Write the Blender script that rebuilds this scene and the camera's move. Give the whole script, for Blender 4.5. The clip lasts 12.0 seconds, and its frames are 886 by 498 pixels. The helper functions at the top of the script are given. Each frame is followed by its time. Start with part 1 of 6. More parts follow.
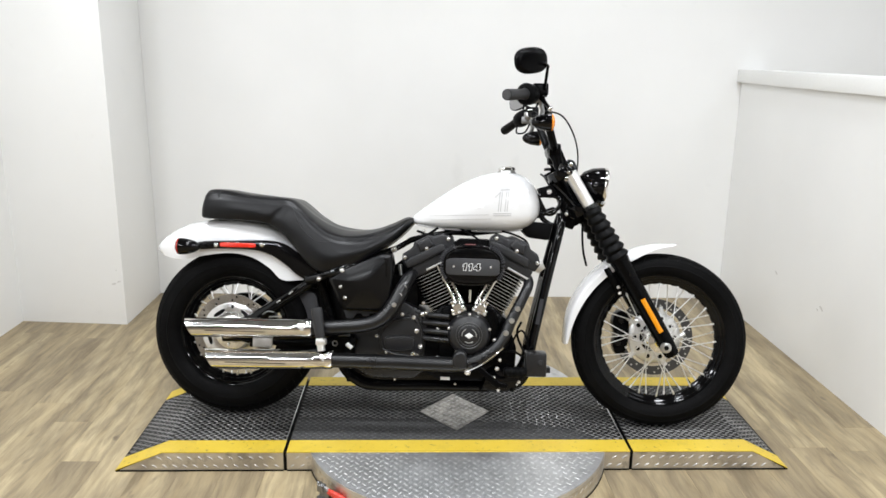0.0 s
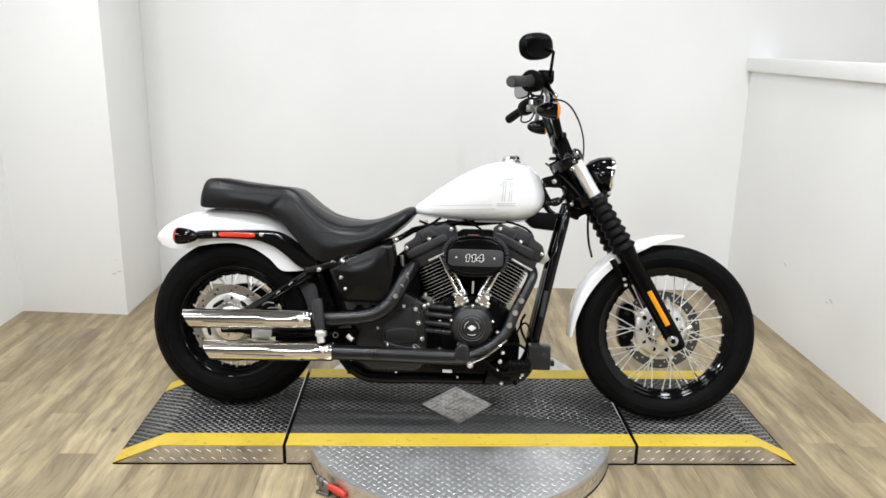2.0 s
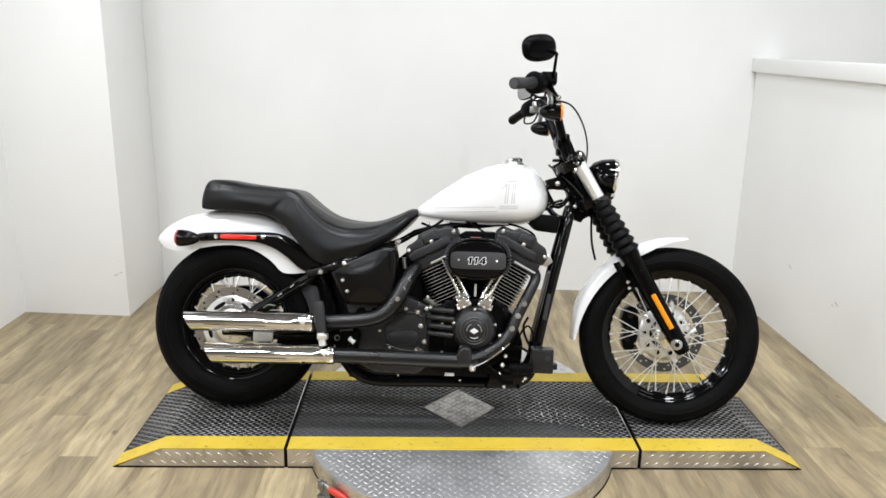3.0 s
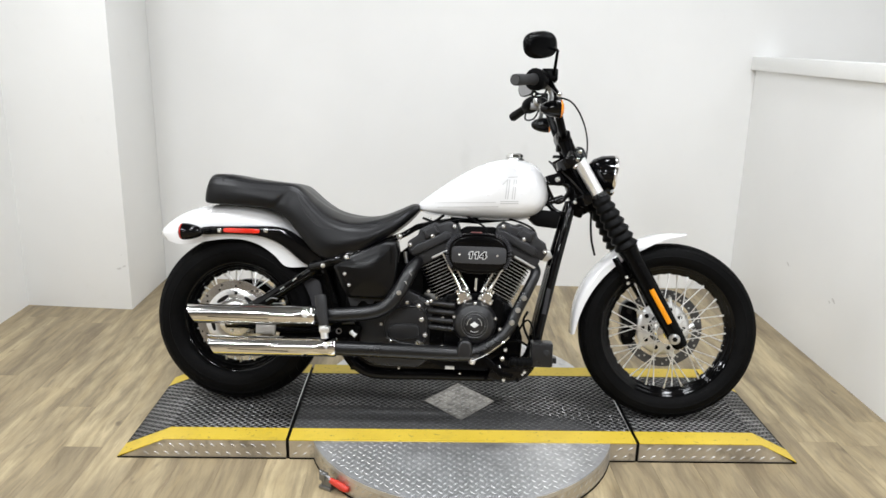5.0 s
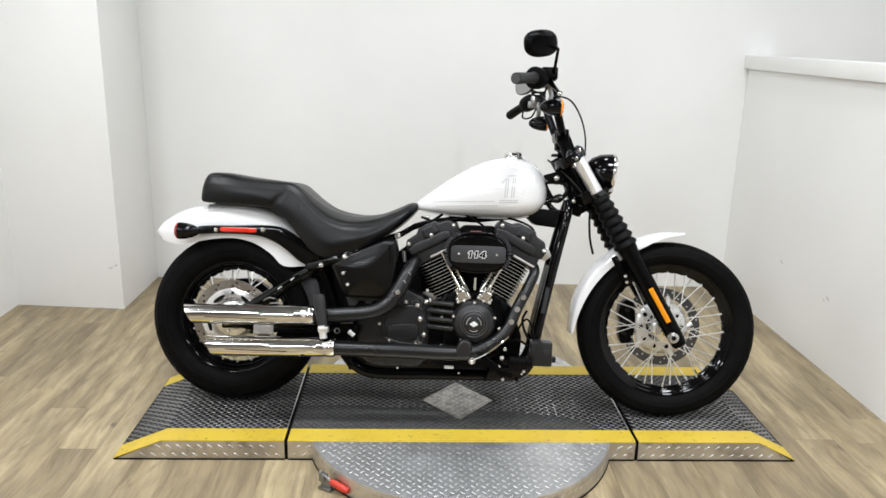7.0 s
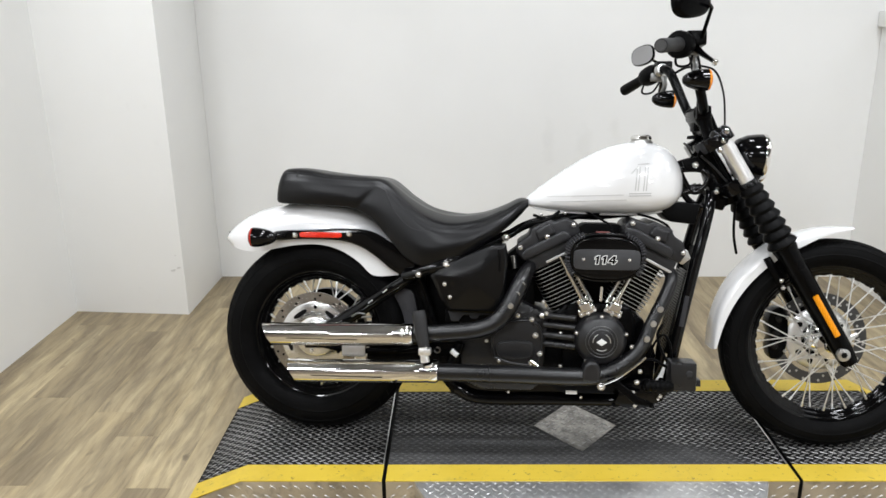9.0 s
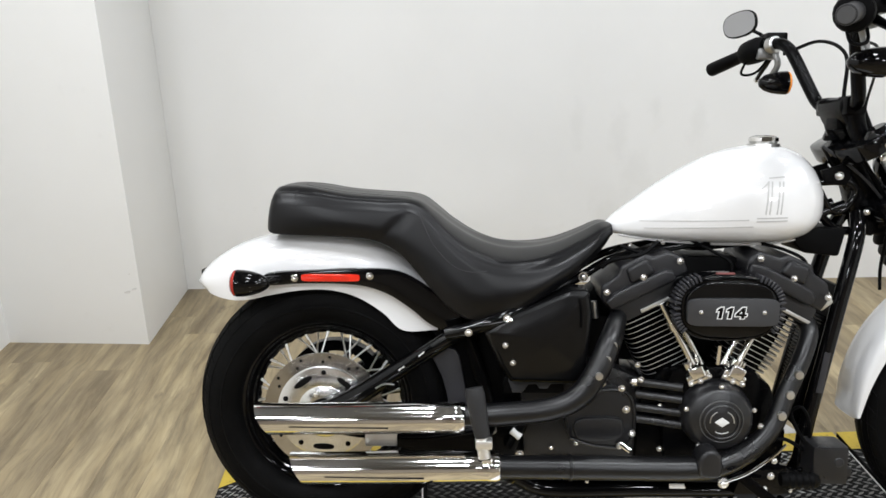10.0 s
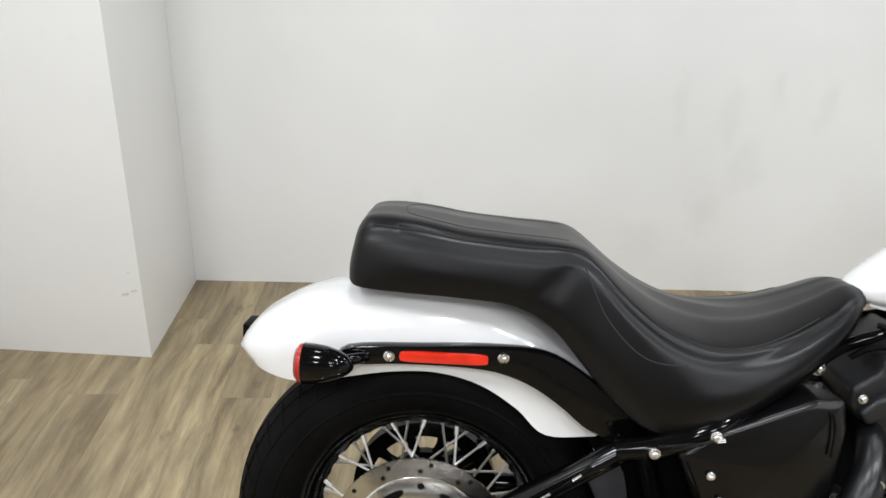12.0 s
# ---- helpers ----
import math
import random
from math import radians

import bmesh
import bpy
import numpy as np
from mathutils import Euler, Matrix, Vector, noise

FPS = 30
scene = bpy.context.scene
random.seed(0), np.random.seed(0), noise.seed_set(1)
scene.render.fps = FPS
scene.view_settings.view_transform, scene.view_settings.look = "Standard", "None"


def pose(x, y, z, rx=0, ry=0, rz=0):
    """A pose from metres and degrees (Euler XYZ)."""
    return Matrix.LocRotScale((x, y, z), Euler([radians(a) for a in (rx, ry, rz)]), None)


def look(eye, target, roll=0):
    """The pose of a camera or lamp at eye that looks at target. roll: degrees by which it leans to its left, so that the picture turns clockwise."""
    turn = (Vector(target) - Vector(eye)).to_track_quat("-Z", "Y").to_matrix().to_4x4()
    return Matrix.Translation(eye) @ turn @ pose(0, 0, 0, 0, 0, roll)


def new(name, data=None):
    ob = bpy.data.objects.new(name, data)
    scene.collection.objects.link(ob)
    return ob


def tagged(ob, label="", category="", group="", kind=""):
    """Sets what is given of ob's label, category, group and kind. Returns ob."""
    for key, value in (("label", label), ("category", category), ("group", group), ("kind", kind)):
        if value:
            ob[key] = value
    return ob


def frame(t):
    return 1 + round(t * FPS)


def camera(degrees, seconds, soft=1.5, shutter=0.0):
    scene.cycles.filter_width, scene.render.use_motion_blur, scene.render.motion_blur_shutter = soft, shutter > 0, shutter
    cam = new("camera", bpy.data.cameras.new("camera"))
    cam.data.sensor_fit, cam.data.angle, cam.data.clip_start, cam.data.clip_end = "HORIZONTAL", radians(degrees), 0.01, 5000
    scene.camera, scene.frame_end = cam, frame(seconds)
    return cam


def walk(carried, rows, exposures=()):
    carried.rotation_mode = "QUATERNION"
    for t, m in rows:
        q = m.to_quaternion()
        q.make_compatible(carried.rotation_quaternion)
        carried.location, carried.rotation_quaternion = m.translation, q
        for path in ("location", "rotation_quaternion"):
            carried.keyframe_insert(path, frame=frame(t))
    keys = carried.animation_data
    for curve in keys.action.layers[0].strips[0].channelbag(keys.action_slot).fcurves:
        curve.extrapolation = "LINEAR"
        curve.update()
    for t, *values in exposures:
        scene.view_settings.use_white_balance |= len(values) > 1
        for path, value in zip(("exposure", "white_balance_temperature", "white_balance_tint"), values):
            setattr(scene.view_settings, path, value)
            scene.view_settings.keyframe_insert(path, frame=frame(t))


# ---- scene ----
cam = camera(59.88, 12.0, soft=1.55)
PATH = [
    (0.0, 0.000, 0.000, 1.464, -2.07, -14.41, -0.90),
    (0.5, 0.010, 0.009, 1.462, -1.62, -14.30, -0.82),
    (1.0, 0.019, 0.024, 1.455, -1.62, -14.45, -0.98),
    (1.5, 0.011, 0.038, 1.449, -1.43, -14.50, -0.77),
    (2.0, 0.012, 0.052, 1.450, -1.67, -15.11, -0.99),
    (2.5, 0.015, 0.063, 1.450, -1.48, -14.92, -0.94),
    (3.0, 0.018, 0.071, 1.456, -1.37, -15.15, -0.98),
    (5.0, 0.013, 0.039, 1.454, -1.39, -15.34, -1.28),
    (5.5, 0.016, 0.042, 1.454, -1.82, -15.38, -1.25),
    (6.0, 0.017, 0.043, 1.451, -2.07, -15.31, -1.42),
    (6.5, 0.001, 0.049, 1.456, -2.12, -15.31, -1.44),
    (8.3, -0.123, 0.157, 1.457, -3.48, -16.53, -1.58),
    (8.5, -0.143, 0.217, 1.441, -2.06, -16.73, -0.35),
    (8.7, -0.196, 0.294, 1.443, -1.25, -17.39, -0.08),
    (9.0, -0.233, 0.491, 1.428, 1.20, -17.36, 0.72),
    (9.2, -0.261, 0.644, 1.434, 3.42, -17.33, 1.20),
    (9.5, -0.312, 0.855, 1.444, 2.64, -18.33, 0.00),
    (9.7, -0.368, 0.983, 1.433, 1.03, -18.49, -0.69),
    (10.0, -0.458, 1.175, 1.417, -1.72, -20.14, 0.74),
    (10.2, -0.485, 1.303, 1.425, -2.64, -21.20, 0.31),
    (10.5, -0.504, 1.522, 1.411, 1.10, -20.12, 0.47),
    (10.7, -0.507, 1.640, 1.419, 3.47, -20.43, -0.01),
    (11.0, -0.530, 1.754, 1.410, 3.50, -22.77, -0.59),
    (11.2, -0.574, 1.801, 1.407, 1.68, -23.88, -1.22),
    (11.5, -0.649, 1.833, 1.405, -1.08, -23.18, -0.96),
    (11.7, -0.696, 1.841, 1.401, -2.07, -23.17, -0.95),
    (12.0, -0.720, 1.821, 1.380, -2.56, -24.13, -1.85),
]


def view(x, y, z, yaw, pitch, roll):
    """A camera's pose: yaw to its left, pitch up, roll to its right, in degrees."""
    a, b = radians(yaw), radians(pitch)
    way = Vector((-math.sin(a) * math.cos(b), math.cos(a) * math.cos(b), math.sin(b)))
    return look((x, y, z), Vector((x, y, z)) + way, -roll)


EXPOSURES = [(0.0, 0.08), (3.0, 0.08), (5.0, 0.03), (6.7, 0.0), (8.5, -0.08), (12.0, -0.08)]
walk(cam, [(t, view(*row)) for t, *row in PATH], EXPOSURES)

# world and lamps: a closed white showroom bay lit by rows of ceiling lights, plus added fill lamps
world = bpy.data.worlds.new("world")
scene.world = world
world.use_nodes = True
world.node_tree.nodes["Background"].inputs[0].default_value = (0.9, 0.95, 1.0, 1)
world.node_tree.nodes["Background"].inputs[1].default_value = 0.02


def unseen_ceiling_lamp(x, y, sx, sy, watts, z=2.94):
    lamp = bpy.data.lights.new("unseen_ceiling_lamp", "AREA")
    lamp.shape, lamp.size, lamp.size_y, lamp.energy = "RECTANGLE", sx, sy, watts
    lamp.color = (0.925, 0.955, 1.0)
    ob = new("unseen_ceiling_lamp", lamp)
    ob.matrix_world = pose(x, y, z)
    return ob


for lx in (-1.95, -0.64, 0.6, 1.5):
    unseen_ceiling_lamp(lx, 0.25, 0.32, 0.32, 22)
    unseen_ceiling_lamp(lx, 2.00, 0.24, 0.24, 22)
    unseen_ceiling_lamp(lx, 3.45, 0.20, 0.20, 7)
# added fill lamp that lifts the back wall beyond the half wall
unseen_ceiling_lamp(3.0, 2.6, 1.4, 1.4, 24)
# added lamps that light the unseen hall walls mirrored in the chrome
for lx in (-2.2, 1.6):
    unseen_ceiling_lamp(lx, -2.3, 0.4, 0.4, 50)

# ------------------------------------------------------------------ materials


class Nodes:
    """A small builder for node materials."""

    def __init__(self, name):
        self.material = bpy.data.materials.new(name)
        self.material.use_nodes = True
        self.tree = self.material.node_tree
        self.shader = self.tree.nodes["Principled BSDF"]
        self.coords = self.tree.nodes.new("ShaderNodeTexCoord").outputs["Object"]

    def add(self, kind, links=(), **values):
        node = self.tree.nodes.new("ShaderNode" + kind)
        for key, value in values.items():
            option(node, key, value)
        for socket, source in links:
            self.link(source, node.inputs[socket])
        return node

    def link(self, source, target):
        if isinstance(source, (int, float)):
            target.default_value = source
        elif isinstance(source, tuple):
            target.default_value = source if len(source) == len(target.default_value) else (*source, 1)
        else:
            self.tree.links.new(source, target)

    def noise(self, scale, detail=4.0, vector=None, rough=0.55, stretch=None):
        vector = vector or self.coords
        if stretch:
            vector = self.add("Mapping", [("Vector", vector), ("Scale", stretch)]).outputs[0]
        return self.add("TexNoise", [("Vector", vector), ("Scale", scale), ("Detail", detail), ("Roughness", rough)]).outputs[0]

    def ramp(self, value, low, high, a=0.0, b=1.0):
        return self.add("MapRange", [("Value", value), ("From Min", low), ("From Max", high), ("To Min", a), ("To Max", b)]).outputs[0]

    def math(self, operation, a, b=0.0, c=0.0):
        node = self.tree.nodes.new("ShaderNodeMath")
        node.operation = operation
        for k, v in enumerate((a, b, c)):
            self.link(v, node.inputs[k])
        return node.outputs[0]

    def mix(self, factor, a, b, blend="MIX"):
        node = self.tree.nodes.new("ShaderNodeMix")
        node.data_type, node.blend_type = "RGBA", blend
        self.link(factor, node.inputs[0]), self.link(a, node.inputs[6]), self.link(b, node.inputs[7])
        return node.outputs[2]

    def bump(self, height, strength, distance=0.002):
        node = self.add("Bump", [("Height", height), ("Strength", strength), ("Distance", distance)])
        self.link(node.outputs[0], self.shader.inputs["Normal"])

    def set(self, **values):
        for key, value in values.items():
            self.link(value, self.shader.inputs[key.replace("_", " ")])
        return self


def option(node, key, value):
    if key == "gradient_type":
        node.gradient_type = value
    elif key == "wave_type":
        node.wave_type = value
    elif key == "feature":
        node.feature = value


def shade(color, k):
    return tuple(min(1.0, c * k) for c in color)


def surface(name, color, rough=0.5, metal=0.0, blotch=(3.0, 0.15), grain=(90.0, 0.1), bump=(200.0, 0.1), wear=0.12, coat=0.0, gloss=0.5):
    """A plain surface with variation at two scales, in its colour, its gloss and its relief."""
    n = Nodes(name)
    big, fine = n.noise(blotch[0], 3), n.noise(grain[0], 4)
    tone = n.mix(n.ramp(big, 0.3, 0.7), shade(color, 1 - blotch[1]), shade(color, 1 + blotch[1]))
    tone = n.mix(n.ramp(fine, 0.3, 0.7, 0, grain[1] * 2), tone, shade(color, 0.6))
    n.set(Base_Color=tone, Metallic=metal, Roughness=n.ramp(big, 0.25, 0.75, max(0.02, rough - wear * 0.5), min(1.0, rough + wear * 0.5)), Coat_Weight=coat, Coat_Roughness=0.05, Specular_IOR_Level=gloss)
    if bump[1]:
        n.bump(n.noise(bump[0], 3), bump[1])
    return n.material


def wall_paint(name="white_wall_paint", stains=()):
    n = Nodes(name)
    big = n.noise(0.9, 4)
    tone = n.mix(n.ramp(big, 0.35, 0.65), (0.80, 0.80, 0.785), (0.845, 0.845, 0.83))
    smudge = n.ramp(n.noise(3.2, 5, rough=0.7), 0.66, 0.80, 0, 0.16)
    tone = n.mix(smudge, tone, (0.56, 0.54, 0.51))
    if stains:
        ragged = n.noise(12.0, 5)
        for x, z, w, h in stains:
            off = n.add("VectorMath", [(0, n.coords), (1, (-x, 0.0, -z))]).outputs[0]
            flat = n.add("VectorMath", [(0, off), (1, (1 / w, 0.0, 1 / h))])
            flat.operation = "MULTIPLY"
            far = n.add("VectorMath", [(0, flat.outputs[0])])
            far.operation = "LENGTH"
            reach = n.math("ADD", far.outputs["Value"], n.math("MULTIPLY", n.math("SUBTRACT", ragged, 0.5), 3.0))
            tone = n.mix(n.ramp(reach, 0.3, 1.3, 0.11, 0.0), tone, (0.50, 0.50, 0.47))
    n.set(Base_Color=tone, Roughness=n.ramp(big, 0.3, 0.7, 0.42, 0.55))
    n.bump(n.noise(260, 3), 0.12, 0.001)
    return n.material


def plank_wood(name, joined=False):
    n = Nodes(name)
    if joined:
        r = n.tree.nodes.new("ShaderNodeNewGeometry").outputs["Random Per Island"]
    else:
        r = n.tree.nodes.new("ShaderNodeObjectInfo").outputs["Random"]
    shift = n.add("CombineXYZ", [("X", n.math("MULTIPLY", r, 37.0)), ("Y", n.math("MULTIPLY", r, 91.0)), ("Z", n.math("MULTIPLY", r, 13.0))]).outputs[0]
    place = n.add("VectorMath", [(0, n.coords), (1, shift)]).outputs[0]
    bend = n.add("VectorMath", [(0, place), (1, n.mix(0.06, (0.0, 0.0, 0.0), n.add("TexNoise", [("Vector", place), ("Scale", 3.0)]).outputs[1]))]).outputs[0]
    broad = n.noise(1.0, 5, bend, 0.62, (12.5, 1.5, 1.0))
    patch = n.noise(1.0, 4, bend, 0.6, (18.0, 3.2, 1.0))
    streak = n.noise(1.0, 6, bend, 0.65, (70.0, 5.0, 1.0))
    fine = n.noise(1.0, 4, place, 0.7, (260.0, 16.0, 1.0))
    tone = n.mix(n.ramp(broad, 0.36, 0.64), (0.172, 0.131, 0.073), (0.500, 0.405, 0.240))
    tone = n.mix(n.ramp(patch, 0.50, 0.66, 0.0, 0.45), tone, (0.465, 0.360, 0.195))
    tone = n.mix(n.ramp(patch, 0.48, 0.36, 0.0, 0.55), tone, (0.200, 0.160, 0.098))
    tone = n.mix(n.ramp(streak, 0.48, 0.74, 0.0, 0.5), tone, (0.105, 0.080, 0.050))
    tone = n.mix(n.ramp(fine, 0.5, 0.75, 0.0, 0.3), tone, (0.40, 0.335, 0.235))
    knot = n.noise(5.0, 3, place, 0.5, (2.6, 1.3, 1.0))
    tone = n.mix(n.ramp(knot, 0.66, 0.76, 0.0, 0.7), tone, (0.075, 0.055, 0.035))
    vary = n.math("FRACT", n.math("MULTIPLY", r, 17.0))
    tone = n.mix(n.ramp(vary, 0.0, 1.0, 0.0, 0.42), tone, n.mix(n.ramp(vary, 0.45, 0.55), (0.40, 0.325, 0.200), (0.155, 0.118, 0.072)))
    n.set(Base_Color=tone, Roughness=n.ramp(streak, 0.3, 0.7, 0.40, 0.55))
    n.bump(n.math("ADD", streak, fine), 0.12, 0.0012)
    return n.material


def tyre_rubber():
    n = Nodes("tyre_rubber")
    big = n.noise(6.0, 4)
    tone = n.mix(n.ramp(big, 0.3, 0.7), (0.0022, 0.0022, 0.0023), (0.0056, 0.0056, 0.0058))
    tone = n.mix(n.ramp(n.noise(40.0, 5, rough=0.7), 0.58, 0.75, 0.0, 0.4), tone, (0.010, 0.0097, 0.0094))
    n.set(Base_Color=tone, Roughness=n.ramp(big, 0.3, 0.7, 0.45, 0.6), Specular_IOR_Level=0.05)
    n.bump(n.math("ADD", n.noise(160, 3), n.math("MULTIPLY", n.noise(25, 3), 1.5)), 0.35, 0.002)
    return n.material


def brushed_plate(name, color, rough, blots=0.6, cloud=0.7, mottle=0.0):
    n = Nodes(name)
    big, fine = n.noise(5.0, 5, rough=0.65), n.noise(1.0, 4, stretch=(300.0, 25.0, 60.0))
    tone = n.mix(n.ramp(big, 0.35, 0.65), shade(color, cloud), color)
    tone = n.mix(n.ramp(n.noise(34.0, 5, rough=0.7), 0.42, 0.60, 0, mottle), tone, shade(color, 0.3))
    tone = n.mix(n.ramp(n.noise(22.0, 4), 0.56, 0.70, 0, blots), tone, shade(color, 0.35))
    n.set(Base_Color=tone, Metallic=1.0, Roughness=n.ramp(n.math("MULTIPLY", n.math("ADD", big, fine), 0.5), 0.3, 0.7, rough - 0.33 * (1 - cloud), rough + 0.45 * (1 - cloud)))
    n.bump(fine, 0.08, 0.0006)
    return n.material


def worn_deck_paint(name, track=False):
    """Black deck paint; track: rubbed grey along the front, with a ragged border."""
    n = Nodes(name)
    big, mid, grit = n.noise(2.2, 6, rough=0.7), n.noise(30.0, 4), n.noise(130.0, 4, rough=0.7)
    tone = n.mix(n.ramp(big, 0.4, 0.68), (0.0035, 0.0035, 0.0037), (0.020, 0.0197, 0.0193))
    tone = n.mix(n.ramp(mid, 0.62, 0.75, 0, 0.3), tone, (0.11, 0.106, 0.10))
    if track:
        x, y = (n.add("SeparateXYZ", [("Vector", n.coords)]).outputs[k] for k in (0, 1))
        edge = n.math("ADD", y, n.math("MULTIPLY", n.math("SUBTRACT", n.noise(5.0, 5, rough=0.7), 0.5), 0.16))
        bend = n.math("MULTIPLY", n.math("POWER", n.math("MAXIMUM", n.math("SUBTRACT", x, 0.1), 0.0), 2.0), 0.42)
        rubbed = n.ramp(n.math("ADD", edge, bend), 2.79, 2.70)
        grey = n.mix(n.ramp(grit, 0.35, 0.65), (0.038, 0.038, 0.039), (0.100, 0.099, 0.098))
        tone = n.mix(n.math("MULTIPLY", rubbed, 0.85), tone, grey)
    n.set(Base_Color=tone, Roughness=n.ramp(mid, 0.3, 0.7, 0.42, 0.6), Specular_IOR_Level=0.08)
    n.bump(n.math("ADD", n.noise(140, 3), grit), 0.3, 0.001)
    return n.material


def yellow_paint():
    n = Nodes("yellow_safety_paint")
    big, mid = n.noise(4.0, 4), n.noise(55.0, 5, rough=0.7)
    tone = n.mix(n.ramp(big, 0.3, 0.7), (0.58, 0.405, 0.030), (0.68, 0.500, 0.055))
    tone = n.mix(n.ramp(mid, 0.60, 0.68, 0, 0.8), tone, (0.10, 0.075, 0.03))
    tone = n.mix(n.ramp(n.noise(9.0, 5, rough=0.7), 0.55, 0.75, 0, 0.35), tone, (0.25, 0.20, 0.06))
    n.set(Base_Color=tone, Roughness=n.ramp(big, 0.3, 0.7, 0.42, 0.56))
    n.bump(n.noise(180, 3), 0.2, 0.001)
    return n.material


def seat_leather():
    n = Nodes("black_seat_vinyl")
    big = n.noise(7.0, 4)
    cells = n.add("TexVoronoi", [("Vector", n.coords), ("Scale", 420.0)]).outputs["Distance"]
    tone = n.mix(n.ramp(big, 0.3, 0.7), (0.0012, 0.0012, 0.0016), (0.0024, 0.0024, 0.0031))
    n.set(Base_Color=tone, Roughness=n.ramp(big, 0.3, 0.7, 0.29, 0.36), Specular_IOR_Level=0.29)
    n.bump(n.math("ADD", cells, n.math("MULTIPLY", n.noise(9, 2), 0.3)), 0.06, 0.0006)
    return n.material


def drilled_steel():
    n = Nodes("brake_disc_steel")
    big = n.noise(9.0, 3)
    tone = n.mix(n.ramp(big, 0.3, 0.7), (0.40, 0.38, 0.35), (0.55, 0.53, 0.50))
    n.set(Base_Color=tone, Metallic=1.0, Roughness=n.ramp(n.noise(14, 3), 0.3, 0.7, 0.17, 0.26))
    return n.material


def lens_plastic(name, color, ribbed=True):
    n = Nodes(name)
    if not ribbed:
        n.set(Base_Color=n.mix(n.ramp(n.noise(22.0, 2), 0.35, 0.65), shade(color, 0.72), color), Roughness=0.12, Coat_Weight=0.6, Specular_IOR_Level=0.6)
        return n.material
    ribs = n.add("TexWave", [("Vector", n.coords), ("Scale", 60.0), ("Distortion", 1.0)]).outputs[1]
    tone = n.mix(n.ramp(ribs, 0.2, 0.8), shade(color, 0.75), color)
    n.set(Base_Color=tone, Roughness=0.16, Coat_Weight=0.15, Specular_IOR_Level=0.4)
    n.bump(ribs, 0.05, 0.001)
    return n.material


WALL = wall_paint()
STAINED = wall_paint("stained_wall_paint", ((0.436, 0.735, 0.045, 0.11), (0.239, 0.741, 0.035, 0.09), (0.785, 0.753, 0.05, 0.09), (0.52, 0.512, 0.07, 0.10), (0.16, 0.184, 0.09, 0.11), (0.38, 0.329, 0.06, 0.07), (0.59, 0.80, 0.03, 0.06)))
# the unseen ceiling is set dark to cut bounced light on black parts
CEILING = surface("grey_unseen_ceiling", (0.16, 0.16, 0.158), 0.8, blotch=(1.2, 0.04), grain=(120, 0.04), bump=(150, 0.2))
# tan for added, unseen walls, picked for what the chrome reflects
MIRRORED_WALL = surface("tan_for_reflections", (0.46, 0.40, 0.325), 0.6, blotch=(1.0, 0.08))
TRIM = surface("white_gloss_trim", (0.82, 0.82, 0.80), 0.35, blotch=(2, 0.03), grain=(80, 0.03), bump=(160, 0.06))
WOOD = plank_wood("vinyl_plank_wood")
WOOD_FIELD = plank_wood("vinyl_plank_wood_field", True)
SUBFLOOR = surface("dark_joint", (0.22, 0.175, 0.12), 0.7)
DECK = worn_deck_paint("worn_black_deck_paint")
TRACKDECK = worn_deck_paint("rubbed_black_deck_paint", True)
YELLOW = yellow_paint()
ALU = brushed_plate("worn_aluminium_plate", (0.75, 0.75, 0.752), 0.46, 0.25, 0.86, 0.12)
TREADALU = brushed_plate("dull_tread_aluminium", (0.76, 0.76, 0.76), 0.44)
INLAY = brushed_plate("scratched_inlay_plate", (0.52, 0.50, 0.47), 0.36, 1.0, 0.6, 0.75)
SKIRT = brushed_plate("skirt_aluminium_plate", (0.74, 0.70, 0.64), 0.42)
# near-black pieces stand for the shade in gaps, grooves, slots and holes
GAP = surface("near_black_fill", (0.003, 0.003, 0.003), 0.6, gloss=0.1)
WHITE = surface("white_motorcycle_paint", (0.76, 0.76, 0.76), 0.16, blotch=(4, 0.015), grain=(300, 0.01), bump=(400, 0.01), wear=0.04, coat=1.0)
DECAL = surface("silver_grey_decal", (0.54, 0.54, 0.535), 0.25, coat=0.6, bump=(100, 0))
GLOSS = surface("gloss_black_paint", (0.0022, 0.0022, 0.0025), 0.08, blotch=(6, 0.2), grain=(200, 0.05), bump=(300, 0.015), wear=0.05, coat=0.12, gloss=0.2)
RIM = surface("black_rim_enamel", (0.0020, 0.0020, 0.0023), 0.06, blotch=(6, 0.2), grain=(200, 0.05), bump=(300, 0.01), wear=0.03, gloss=0.25)
SATIN = surface("satin_black_powdercoat", (0.0014, 0.0014, 0.0016), 0.24, blotch=(8, 0.2), grain=(300, 0.1), bump=(500, 0.10), gloss=0.08)
CASE = surface("satin_black_engine_case", (0.0115, 0.0115, 0.0125), 0.31, blotch=(7, 0.2), grain=(260, 0.12), bump=(600, 0.2), gloss=0.45)
SHEEN = surface("semi_gloss_black_cover", (0.0028, 0.0028, 0.0031), 0.24, blotch=(5, 0.2), grain=(300, 0.1), bump=(500, 0.05), gloss=0.30)
WRINKLE = surface("wrinkle_black_finish", (0.012, 0.012, 0.0135), 0.34, blotch=(10, 0.15), grain=(400, 0.15), bump=(900, 0.35), gloss=0.42)
MATTE = surface("matt_black_plastic", (0.0018, 0.0018, 0.0020), 0.48, blotch=(8, 0.15), grain=(300, 0.1), bump=(600, 0.3), gloss=0.07)
SHIELD = surface("black_exhaust_coating", (0.0045, 0.0045, 0.0050), 0.30, blotch=(6, 0.2), grain=(200, 0.1), bump=(500, 0.1), gloss=0.45)
